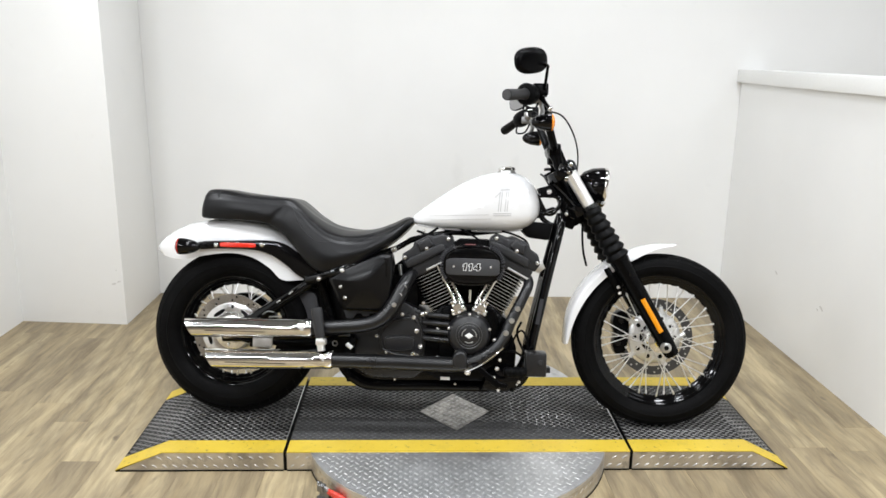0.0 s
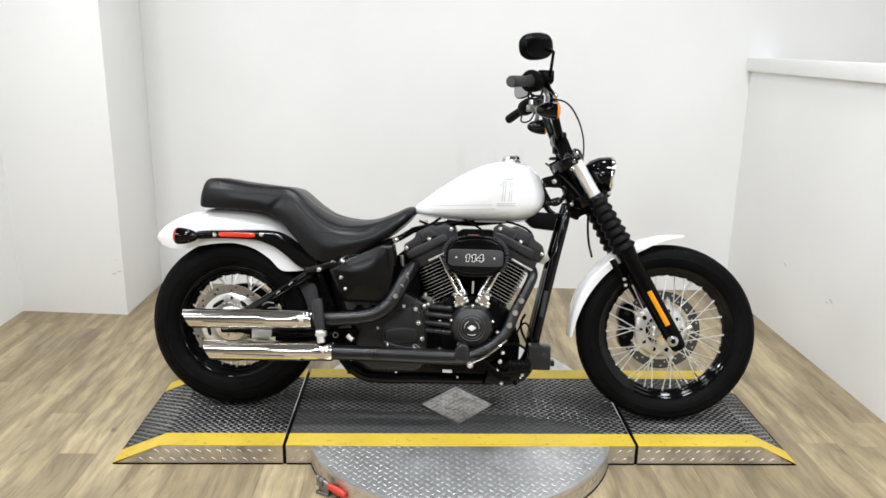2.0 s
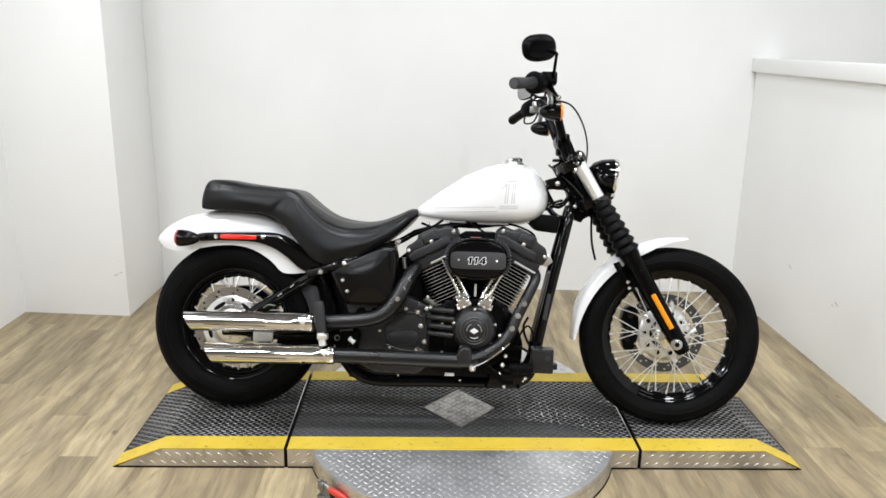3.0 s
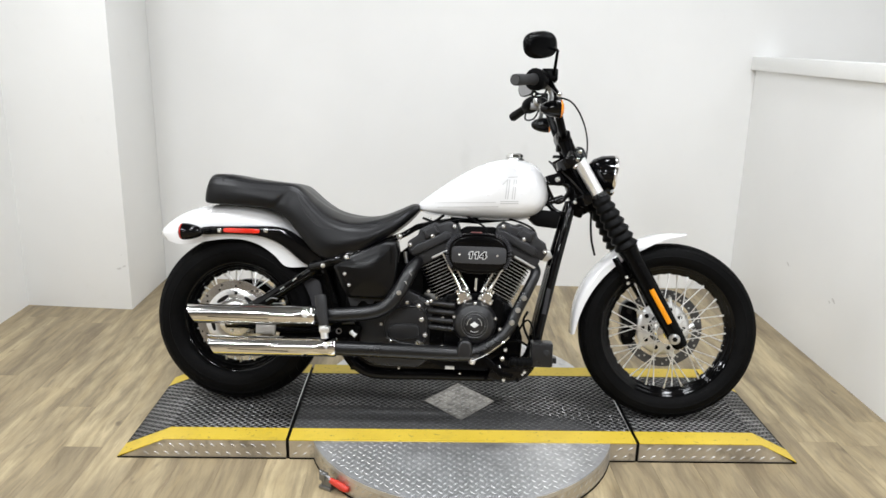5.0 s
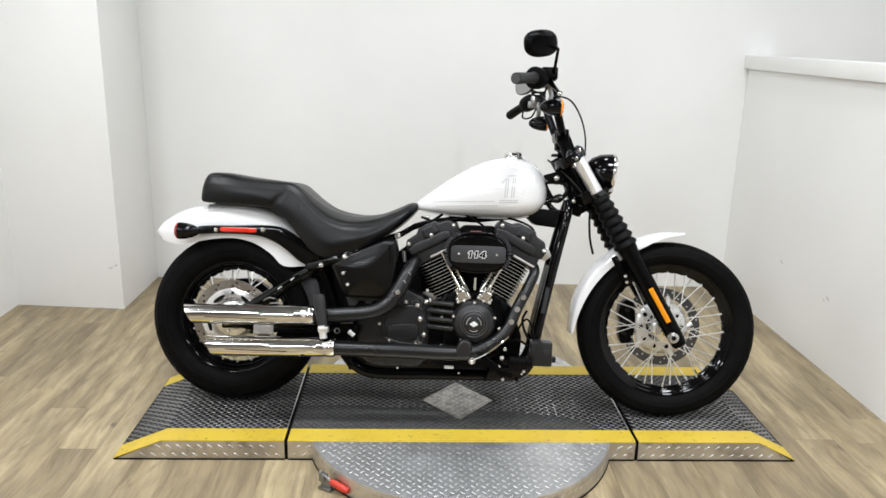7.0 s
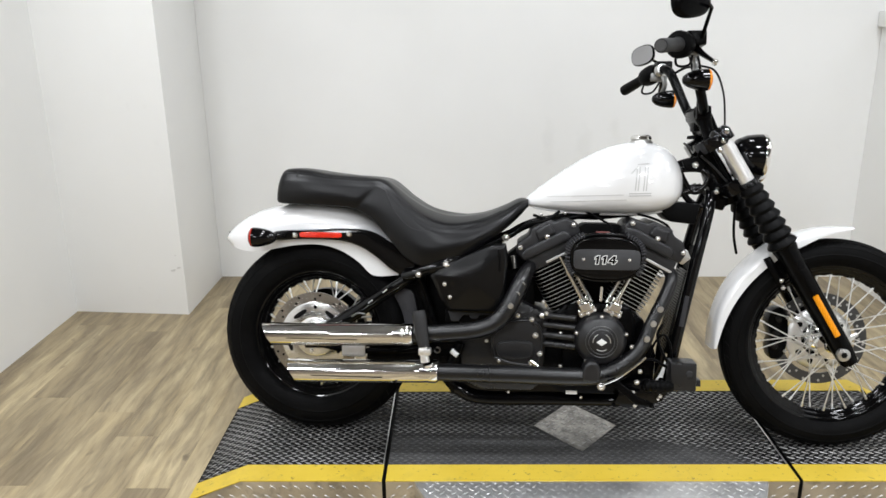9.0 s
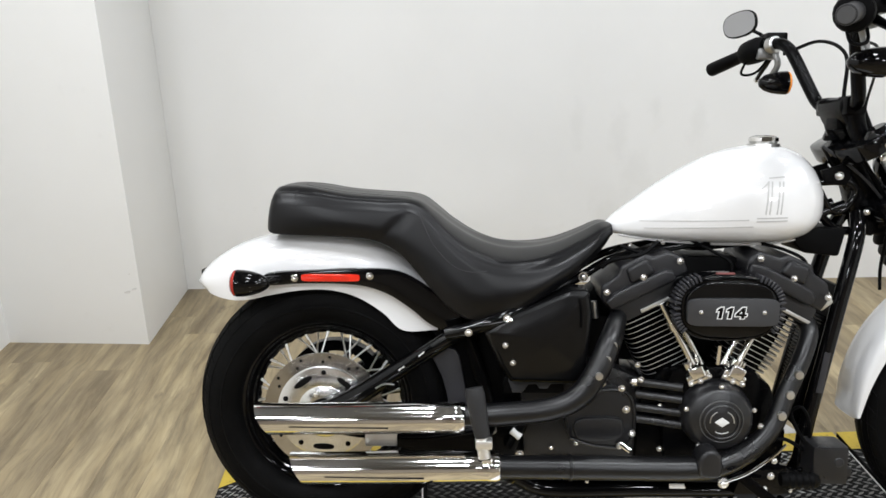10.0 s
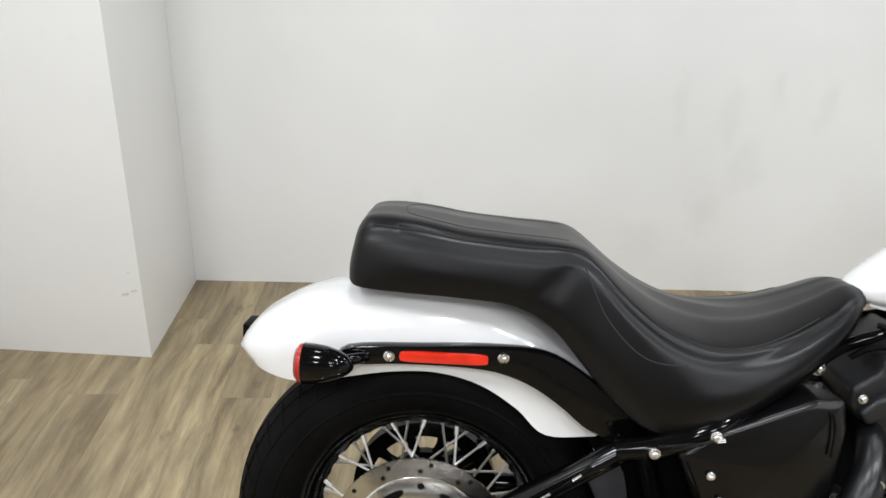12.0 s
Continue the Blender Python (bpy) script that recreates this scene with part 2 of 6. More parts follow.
PLATE = surface("charcoal_insert_plate", (0.032, 0.0325, 0.035), 0.38, blotch=(8, 0.1), grain=(300, 0.08), bump=(700, 0.1))
CHROME = surface("polished_chrome", (0.80, 0.79, 0.77), 0.07, 1.0, blotch=(6, 0.03), grain=(120, 0.04), bump=(300, 0.006), wear=0.05)
SPOKE = surface("bright_spoke_steel", (0.95, 0.95, 0.94), 0.40, 1.0, blotch=(20, 0.05), grain=(200, 0.04), bump=(300, 0.02))
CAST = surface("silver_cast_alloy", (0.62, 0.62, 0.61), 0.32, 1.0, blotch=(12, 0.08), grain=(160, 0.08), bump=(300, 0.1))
FINEDGE = surface("machined_fin_edge", (0.74, 0.74, 0.73), 0.42, 0.9, bump=(300, 0.02))
DISC = drilled_steel()
STEEL = surface("dull_clamp_steel", (0.26, 0.26, 0.255), 0.38, 0.9, bump=(120, 0.1))
DARKDISC = surface("blackened_disc_steel", (0.09, 0.09, 0.09), 0.34, 0.7, bump=(300, 0.02))
RUBBER = tyre_rubber()
GAITER = surface("black_gaiter_rubber", (0.0022, 0.0022, 0.0024), 0.42, bump=(400, 0.2), gloss=0.09)
LEATHER = seat_leather()
WHEELALU = surface("polished_wheel_alloy", (0.78, 0.78, 0.77), 0.18, 1.0, blotch=(14, 0.15), grain=(120, 0.1), bump=(120, 0.08))
THREAD = surface("dark_seam_thread", (0.012, 0.012, 0.013), 0.6)
RED = lens_plastic("red_lens", (0.72, 0.022, 0.007), False)
DEEPRED = lens_plastic("deep_red_lens", (0.38, 0.016, 0.008))
AMBER = lens_plastic("amber_lens", (0.95, 0.30, 0.015))
ORANGE = lens_plastic("orange_reflector", (0.92, 0.33, 0.004))
DULLRED = surface("dull_red_trim", (0.20, 0.06, 0.055), 0.4)
HANDLE_RED = surface("red_vinyl_grip", (0.62, 0.045, 0.025), 0.4)
LABEL = surface("silver_label", (0.78, 0.78, 0.76), 0.4, bump=(100, 0))
BOLT = surface("bright_bolt_steel", (0.92, 0.91, 0.90), 0.26, 1.0, blotch=(20, 0.03), grain=(200, 0.02), bump=(300, 0.01))
TRACK = surface("worn_grey_deck_paint", (0.085, 0.085, 0.086), 0.42, 0.2, blotch=(5, 0.5), grain=(60, 0.35), bump=(120, 0.3))
END_GREY = surface("grey_grip_end", (0.045, 0.045, 0.046), 0.5)
# worn tread tops, coloured paler still to stand for their glints
DECK_TOP = surface("worn_glinting_tread_tops", (0.27, 0.267, 0.262), 0.36, 0.65, blotch=(4, 0.55), grain=(60, 0.3), bump=(200, 0.1))
SCUFF = surface("grey_scuff", (0.68, 0.67, 0.65), 0.6, blotch=(30, 0.3))
FIGURE = surface("bright_figure_edge", (0.75, 0.75, 0.74), 0.3, blotch=(20, 0.03), bump=(100, 0))
GREYRUB = surface("dark_grey_rubber", (0.024, 0.024, 0.025), 0.5, gloss=0.3)
GREYPLAST = surface("dark_grey_plastic", (0.022, 0.022, 0.026), 0.45)


def clear_glass():
    n = Nodes("lamp_glass")
    n.set(Base_Color=(0.9, 0.92, 0.93), Roughness=n.ramp(n.noise(30, 2), 0.3, 0.7, 0.02, 0.06), Transmission_Weight=0.85, IOR=1.45)
    return n.material


def mirror_glass():
    n = Nodes("mirror_glass")
    n.set(Base_Color=(0.42, 0.42, 0.43), Metallic=1.0, Roughness=n.ramp(n.noise(12, 2), 0.3, 0.7, 0.02, 0.05))
    return n.material


GLASS, MIRROR = clear_glass(), mirror_glass()

# ------------------------------------------------------------------ mesh tools


def finish(name, bm, material, angle=40):
    me = bpy.data.meshes.new(name)
    bm.normal_update()
    bm.to_mesh(me)
    bm.free()
    me.materials.append(material)
    me.shade_smooth()
    me.set_sharp_from_angle(angle=radians(angle))
    return me


def part(name, bm, material, parent=None, label="", place=None, angle=40):
    """Links a bmesh as one mesh object under a thing or a part."""
    ob = new(name, finish(name, bm, material, angle))
    ob.parent = parent
    if place is not None:
        ob.matrix_basis = place
    return tagged(ob, label)


def again(ob, place):
    """One more of the same piece: an object of its own on the same mesh."""
    twin = ob.copy()
    scene.collection.objects.link(twin)
    twin.matrix_basis = place
    return twin


def thing(name, label, category, place=None, group="", kind=""):
    ob = new(name)
    if place is not None:
        ob.matrix_basis = place
    return tagged(ob, label, category, group, kind)


def join(*meshes):
    out = bmesh.new()
    for bm in meshes:
        me = bpy.data.meshes.new("joining")
        bm.to_mesh(me)
        bm.free()
        out.from_mesh(me)
        bpy.data.meshes.remove(me)
    return out


def soften(bm, width, segments=2, angle=30):
    if width > 0:
        edges = [e for e in bm.edges if len(e.link_faces) == 2 and e.calc_face_angle(0) > radians(angle)]
        bmesh.ops.bevel(bm, geom=edges, offset=width, segments=segments, affect="EDGES", profile=0.6, clamp_overlap=True)
    return bm


def box(x0, y0, z0, x1, y1, z1, bevel=0.002, segments=2):
    bm = bmesh.new()
    bmesh.ops.create_cube(bm, size=1.0)
    for v in bm.verts:
        v.co = Vector((x0 + (v.co.x + 0.5) * (x1 - x0), y0 + (v.co.y + 0.5) * (y1 - y0), z0 + (v.co.z + 0.5) * (z1 - z0)))
    return soften(bm, bevel, segments)


def loft(rings, closed=True, caps=True, wrap=False):
    """Faces between rings of equally many points; closed: each ring is a loop; wrap: the last ring meets the first."""
    bm = bmesh.new()
    rows = [[bm.verts.new(p) for p in ring] for ring in rings]
    n = len(rings[0])
    for a, b in zip(rows, rows[1:] + (rows[:1] if wrap else [])):
        for i in range(n if closed else n - 1):
            bm.faces.new((a[i], a[(i + 1) % n], b[(i + 1) % n], b[i]))
    if caps and closed and not wrap:
        bm.faces.new(rows[0][::-1]), bm.faces.new(rows[-1])
    bmesh.ops.recalc_face_normals(bm, faces=bm.faces)
    return bm


def glide(points, steps=6):
    """Points along a smooth curve through the given ones (tuples of any length)."""
    p = [np.array(q, float) for q in points]
    p = [2 * p[0] - p[1]] + p + [2 * p[-1] - p[-2]]
    out = []
    for a, b, c, d in zip(p, p[1:], p[2:], p[3:]):
        for k in range(steps):
            t = k / steps
            out.append(0.5 * (2 * b + (c - a) * t + (2 * a - 5 * b + 4 * c - d) * t * t + (3 * b - a - 3 * c + d) * t ** 3))
    return out + [p[-2]]


def tube(points, radius, sides=14, steps=6, flat=1.0):
    """A round bar along a smooth curve; radius: one, or one a point; flat: the ratio of its second width."""
    radii = radius if isinstance(radius, (list, tuple)) else [radius] * len(points)
    line = glide([(*q, r) for q, r in zip(points, radii)], steps) if steps > 1 else [np.array((*q, r)) for q, r in zip(points, radii)]
    rings, side = [], None
    for i, q in enumerate(line):
        way = Vector(line[min(i + 1, len(line) - 1)][:3] - line[max(i - 1, 0)][:3]).normalized()
        if side is None:
            side = way.cross(Vector((0, 1, 0)) if abs(way.y) < 0.9 else Vector((1, 0, 0))).normalized()
        side = (side - way * side.dot(way)).normalized()
        other = way.cross(side)
        rings.append([Vector(q[:3]) + (side * math.cos(a) + other * math.sin(a) * flat) * q[3] for a in (math.tau * k / sides for k in range(sides))])
    return loft(rings)


def rod(a, b, r0, r1=None, sides=20, bevel=0.0):
    bm = tube([a, b], [r0, r0 if r1 is None else r1], sides, 1)
    return soften(bm, bevel, 2, 50)


def lathe(profile, centre=(0, 0, 0), axis="y", sides=48, closed=True):
    """Turns a profile of (radius, along) about an axis; closed: the profile is a loop."""
    cx, cy, cz = centre
    rings = []
    for k in range(sides):
        a = math.tau * k / sides
        c, s = math.cos(a), math.sin(a)
        if axis == "y":
            rings.append([(cx + r * c, cy + h, cz + r * s) for r, h in profile])
        elif axis == "z":
            rings.append([(cx + r * c, cy + r * s, cz + h) for r, h in profile])
        else:
            rings.append([(cx + h, cy + r * c, cz + r * s) for r, h in profile])
    bm = loft(rings, closed=closed, caps=False, wrap=True)
    bmesh.ops.remove_doubles(bm, verts=bm.verts, dist=1e-6)
    bmesh.ops.recalc_face_normals(bm, faces=bm.faces)
    return bm


def slab(outline, y0, y1, bevel=0.006, rounding=0, segments=2):
    """A plate with an outline of (x, z), from y0 to y1, with rounded rims; rounding: curve steps along the outline."""
    if rounding:
        loop = list(outline)
        outline = [q for a, b, c, d in zip(loop[-1:] + loop[:-1], loop, loop[1:] + loop[:1], loop[2:] + loop[:2]) for q in glide([a, b, c, d], rounding)[rounding:2 * rounding]]
    bm = loft([[(x, y0, z) for x, z in outline], [(x, y1, z) for x, z in outline]])
    if bevel:
        rims = [e for e in bm.edges if len(e.link_faces) == 2 and any(len(f.verts) > 4 or len(outline) <= 4 for f in e.link_faces)]
        bmesh.ops.bevel(bm, geom=rims if rounding else list(bm.edges), offset=bevel, segments=segments, affect="EDGES", profile=0.6, clamp_overlap=True)
    return bm


def domed(outline, y0, y1, rise, bevel=0.012, rounding=2):
    """A cover with rounded corners and a crowned face, from y0 at its back to y1 at its rim and rise beyond."""
    line = [Vector((x, z)) for x, z in outline]
    line = [a.lerp(b, q) for a, b in zip(line, line[1:] + line[:1]) for q in ((0.0, 0.25, 0.75) if (b - a).length > 0.03 else (0.0,))]
    for _ in range(rounding):
        line = [q for a, b in zip(line, line[1:] + line[:1]) for q in (a.lerp(b, 0.25), a.lerp(b, 0.75))]
    mid = sum(line, Vector((0, 0))) / len(line)
    span = min((p - mid).length for p in line)
    rows = [(1.0, y0), (1.0, y1 + bevel)]
    for k in range(1, 6):
        a = math.pi / 2 * k / 5
        rows.append((1.0 - bevel / span * (1 - math.cos(a)), y1 + bevel * (1 - math.sin(a))))
    edge = rows[-1][0]
    for q in (0.85, 0.68, 0.5, 0.32, 0.14, 0.03):
        rows.append((edge * q, y1 - rise * (1 - q * q)))
    return loft([[(mid.x + (p.x - mid.x) * k, y, mid.y + (p.y - mid.y) * k) for p in line] for k, y in rows])


def stadium(cx, cz, hx, hz, power=3.0, n=40):
    out = []
    for k in range(n):
        a = math.tau * k / n
        c, s = math.cos(a), math.sin(a)
        out.append((cx + hx * math.copysign(abs(c) ** (2 / power), c), cz + hz * math.copysign(abs(s) ** (2 / power), s)))
    return out


def bolt_mesh(r):
    """A domed hexagon head on a washer, facing -y."""
    head = lathe([(0, -0.9 * r), (0.45 * r, -0.86 * r), (0.72 * r, -0.62 * r), (0.78 * r, 0), (0, 0)], sides=6, closed=True)
    ring = lathe([(0, -0.25 * r), (0.9 * r, -0.25 * r), (r, -0.1 * r), (r, 0.1 * r), (0, 0.1 * r)], sides=14, closed=True)
    return join(head, ring)


BOLTS = {}


def bolt(parent, x, y, z, r=0.008, material=None, name="bolt"):
    material = material or BOLT
    key = (round(r, 4), material.name)
    if key not in BOLTS:
        BOLTS[key] = finish("bolt", bolt_mesh(r * 0.93), material)
    ob = new(name, BOLTS[key])
    ob.parent = parent
    ob.matrix_basis = pose(x, y, z, 0, random.uniform(0, 60), 0)
    return ob

# ------------------------------------------------------------------ the bay

LEFT, RIGHT, COLUMN_X, COLUMN_Y = -2.145, 1.880, -1.565, 4.0


def back_y(x):
    """The back wall runs very slightly askew to the platform."""
    return 4.565 - 0.0175 * (x + 1.55)


def setting(name, bm, material, label, category):
    return tagged(part(name, bm, material), label, category, kind="structure")


setting("wall_north", loft([[(x, back_y(x), z) for x, z in ((-2.3, -0.05), (4.3, -0.05), (4.3, 3.02), (-2.3, 3.02))], [(x, back_y(x) + 0.12, z) for x, z in ((-2.3, -0.05), (4.3, -0.05), (4.3, 3.02), (-2.3, 3.02))]]), STAINED, "smooth white painted back wall with faint smudges", "wall")
setting("wall_west", box(LEFT - 0.12, 0.2, -0.05, LEFT, 4.58, 3.02, 0), WALL, "white painted side wall meeting the floor bare", "wall")
setting("column", soften(loft([[(x, y, z) for x, y in ((LEFT - 0.02, COLUMN_Y + 0.052), (COLUMN_X, COLUMN_Y), (COLUMN_X, 4.562), (LEFT - 0.02, 4.562))] for z in (-0.05, 3.02)]), 0.003), WALL, "white painted boxed-out column in the wall corner", "column")
setting("half_wall", box(RIGHT, -0.6, -0.05, RIGHT + 0.115, 4.503, 1.316, 0.0), WALL, "white painted half-height wall beside the platform", "wall")
setting("trim", box(RIGHT - 0.027, -0.62, 1.316, RIGHT + 0.133, 4.502, 1.390, 0.004), TRIM, "white cap board along the half wall's top", "trim")
setting("wall_east", box(4.18, -4.2, -0.05, 4.30, 4.46, 3.02, 0), WALL, "plain white far side wall", "wall")
# three unseen tan walls added to shape the chrome's reflections
setting("wall_south", box(-5.12, -4.32, -0.05, 4.30, -4.2, 3.02, 0), MIRRORED_WALL, "unseen tan wall added behind the bay for the chrome to mirror", "wall")
setting("wall_far_west", box(-5.12, -4.2, -0.05, -5.0, 0.3, 3.02, 0), MIRRORED_WALL, "unseen tan side wall added behind the bay for reflections", "wall")
setting("wall_return", box(-5.0, 0.2, -0.05, LEFT - 0.121, 0.32, 3.02, 0), MIRRORED_WALL, "unseen tan return wall added to close the hall", "wall")
setting("ceiling", box(-5.12, -4.32, 3.0, 4.30, 4.70, 3.1, 0), CEILING, "unseen matt grey ceiling, kept dark to curb bounced light", "ceiling")
floor = setting("floor", box(-5.1, -4.3, -0.08, 4.25, 4.66, -0.0045, 0), SUBFLOOR, "grey-brown vinyl plank floor with rustic wood grain", "floor")



def scuff(parent, place, w, h, seed):
    """A thin irregular smear of dirt on a wall's face, in its own xz."""
    dice = random.Random(seed)
    rim = [(w * math.cos(a) * dice.uniform(0.6, 1.1), h * math.sin(a) * dice.uniform(0.6, 1.1)) for a in (math.tau * k / 14 for k in range(14))]
    return part("scuff_mark", loft([[(x, y, z) for x, z in rim] for y in (-0.0006, 0.0002)]), SCUFF, parent, "grey scuff mark", place)


column = bpy.data.objects["column"]
half_wall = bpy.data.objects["half_wall"]
scuff(column, pose(-1.618, COLUMN_Y + 0.0045, 0.228, 0, -12, -5), 0.016, 0.007, 1)
scuff(column, pose(-1.590, COLUMN_Y + 0.002, 0.242, 0, -20, -5), 0.012, 0.006, 2)
scuff(column, pose(-1.600, COLUMN_Y + 0.003, 0.305, 0, 0, -5), 0.004, 0.003, 3)
for y, z, w, h in ((3.80, 0.372, 0.018, 0.006), (3.33, 0.335, 0.020, 0.007), (3.36, 0.318, 0.010, 0.005)):
    scuff(half_wall, pose(RIGHT, y, z, 0, 25, -90), w, h, int(y * 100))

# ------------------------------------------------------------------ the turntable platform
H, DECK_Y0, DECK_Y1 = 0.074, 2.487, 3.137
SEAM_L, SEAM_R, RAMP_L, RAMP_R, TOE_L, TOE_R = -0.462, 0.784, -0.895, 1.228, -1.062, 1.365
MID_X, MID_Y = 0.158, 2.806
STRIPE = 0.086
TRACK_EDGE = ((SEAM_L + 0.008, 2.757), (-0.20, 2.754), (0.06, 2.740), (0.366, 2.716), (0.56, 2.675), (0.655, 2.62), (0.69, DECK_Y0 + STRIPE))


def pip(cx, cy, cz, angle, length, width, rise, up=Vector((0, 0, 1)), along=Vector((1, 0, 0))):
    """A raised lozenge of tread plate: its six points and faces."""
    across = up.cross(along)
    u = along * math.cos(angle) + across * math.sin(angle)
    w = up.cross(u)
    c = Vector((cx, cy, cz))
    pts = [c + u * length, c + w * width, c - u * length, c - w * width, c + u * length * 0.45 + up * rise, c - u * length * 0.45 + up * rise]
    return pts, [(0, 1, 4), (1, 2, 5), (1, 5, 4), (2, 3, 5), (3, 0, 4), (3, 4, 5)]


def tread(name, cells, material, parent, label):
    """Many raised lozenges in one mesh; cells: arguments of pip()."""
    points, faces = [], []
    for cell in cells:
        p, f = pip(*cell)
        faces += [[i + len(points) for i in tri] for tri in f]
        points += p
    me = bpy.data.meshes.new(name)
    me.from_pydata([tuple(p) for p in points], [], faces)
    me.materials.append(material)
    ob = new(name, me)
    ob.parent = parent
    return tagged(ob, label, kind="stuff")


def herringbone(x0, x1, y0, y1, z, pitch=0.0285, keep=lambda x, y: True, size=(0.0148, 0.0048, 0.0024), lift=None):
    out = []
    j, y = 0, y0 + pitch * 0.3
    while y < y1 - 0.004:
        x = x0 + pitch * (0.3 + 0.5 * (j % 2))
        while x < x1 - 0.004:
            if keep(x, y):
                angle = radians(28 if j % 2 else -28)
                rise = 0.0 if lift is None else (lift(x + 0.002) - lift(x - 0.002)) / 0.004
                along, up = Vector((1, 0, rise)).normalized(), Vector((-rise, 0, 1)).normalized()
                out.append((x, y, (z if lift is None else lift(x)) - 0.0003, angle, *size, up, along))
            x += pitch
        y += pitch * 0.5
        j += 1
    return out


def checker(x0, x1, y0, y1, z, pitch=0.034, keep=lambda x, y: True, size=(0.0135, 0.0040, 0.0015)):
    """Bright chequer plate: lozenges turned crosswise by turns."""
    out = []
    for j in range(int((y1 - y0) / (pitch * 0.5)) + 1):
        for i in range(int((x1 - x0) / pitch) + 1):
            x, y = x0 + pitch * (i + 0.5 * (j % 2)), y0 + pitch * 0.5 * j
            if x < x1 and y < y1 and keep(x, y):
                out.append((x, y, z - 0.0003, radians(42 if j % 2 else -42), *size))
    return out


def on_diamond(x, y, grow=0.0):
    return abs(x - MID_X) / (0.139 + grow) + abs(y - MID_Y) / (0.160 + grow) < 1


def profile_slab(outline, y0, y1):
    """A solid with a side profile of (x, z) between two y."""
    return loft([[(x, y0, z) for x, z in outline], [(x, y1, z) for x, z in outline]])


def ramp_z(x):
    if x < RAMP_L:
        return 0.006 + (H - 0.006) * (x - TOE_L) / (RAMP_L - TOE_L)
    if x > RAMP_R:
        return 0.006 + (H - 0.006) * (TOE_R - x) / (TOE_R - RAMP_R)
    return H


def stripe_part(parent, x_edge, x_crest, x_toe, y0, y1):
    """A painted band that runs along the edge and down the ramp."""
    xs = [x_edge, x_crest] + ([x_toe] if x_toe is not None else [])
    top = [(x, ramp_z(x) + 0.0008) for x in xs]
    low = [(x, ramp_z(x) - 0.0022) for x in xs]
    return part("yellow_stripe", profile_slab(top + low[::-1], y0, y1), YELLOW, parent, "yellow safety paint band, scuffed")


def skirt_tread(x0, x1, parent, y, lean=34):
    """Bright slanted lozenges on a skirt's upright face, in two rows."""
    cells = []
    n = int((x1 - x0) / 0.036)
    for row, z in enumerate((0.020, 0.052)):
        for i in range(n):
            x = x0 + 0.016 + i * 0.036 + 0.018 * row
            if x < x1 - 0.008 and z < ramp_z(x) - 0.014:
                cells.append((x, y + 0.0003, z, radians(lean), 0.0125, 0.0040, 0.0019, Vector((0, -1, 0)), Vector((1, 0, 0))))
    return tread("skirt_tread", cells, TREADALU, parent, "raised bright tread lozenges")


def ramp_section(side):
    """An end section: a flat deck and its sloping toe."""
    edge, crest, toe = (SEAM_L - 0.006, RAMP_L, TOE_L) if side < 0 else (SEAM_R + 0.006, RAMP_R, TOE_R)
    ob = thing("ramp", "black tread-plate end ramp with yellow edges and bare aluminium skirt", "ramp", group="platform end ramps")
    skirt = 0.0035
    outline = [(edge, 0.0), (edge, H), (crest, H), (toe, 0.006), (toe, 0.0)]
    part("deck", profile_slab(outline, DECK_Y0 + skirt, DECK_Y1 - skirt), DECK, ob, "black painted tread plate, worn")
    low = [(edge, 0.004), (edge, H - 0.003), (crest + 0.004 * side, H - 0.003), (toe - 0.012 * side, 0.004)]
    part("front_skirt", profile_slab(low, DECK_Y0, DECK_Y0 + skirt), SKIRT, ob, "bare aluminium tread-plate skirt")
    part("back_skirt", profile_slab(low, DECK_Y1 - skirt, DECK_Y1), SKIRT, ob)
    part("base_strip", box(min(edge, toe), DECK_Y0 - 0.002, 0, max(edge, toe), DECK_Y1 + 0.002, 0.0052, 0), GAP, ob)
    stripe_part(ob, edge, crest, toe, DECK_Y0 - 0.0005, DECK_Y0 + STRIPE)
    stripe_part(ob, edge, crest, toe, DECK_Y1 - STRIPE, DECK_Y1 + 0.0005)
    a, b = sorted((edge, toe))
    tread("tread", herringbone(a + 0.004, b - 0.004, DECK_Y0 + STRIPE, DECK_Y1 - STRIPE, H, lift=ramp_z), DECK_TOP, ob, "raised black tread pattern")
    skirt_tread(a + (0.05 if side < 0 else 0), b - (0.05 if side > 0 else 0), ob, DECK_Y0, 34 * side)
    return ob


ramp_section(-1)
ramp_section(1)

platform = thing("platform", "black tread-plate motorcycle platform with yellow edges and silver diamond inlay", "platform")
skirt = 0.0035
part("deck", box(SEAM_L + 0.006, DECK_Y0 + skirt, 0.004, SEAM_R - 0.006, DECK_Y1 - skirt, H, 0.0), TRACKDECK, platform, "black painted tread plate, worn grey")
for y0, y1, name in ((DECK_Y0, DECK_Y0 + skirt, "front_skirt"), (DECK_Y1 - skirt, DECK_Y1, "back_skirt")):
    part(name, box(SEAM_L + 0.006, y0, 0.004, SEAM_R - 0.006, y1, H - 0.003, 0), SKIRT, platform, "bare aluminium tread-plate skirt")
part("base_strip", box(SEAM_L + 0.006, DECK_Y0 - 0.002, 0, SEAM_R - 0.006, DECK_Y1 + 0.002, 0.0052, 0), GAP, platform)
for y0, y1 in ((DECK_Y0 - 0.0005, DECK_Y0 + STRIPE), (DECK_Y1 - STRIPE, DECK_Y1 + 0.0005)):
    part("yellow_stripe", box(SEAM_L + 0.006, y0, H - 0.0022, SEAM_R - 0.006, y1, H + 0.0008, 0), YELLOW, platform, "yellow safety paint band, scuffed")


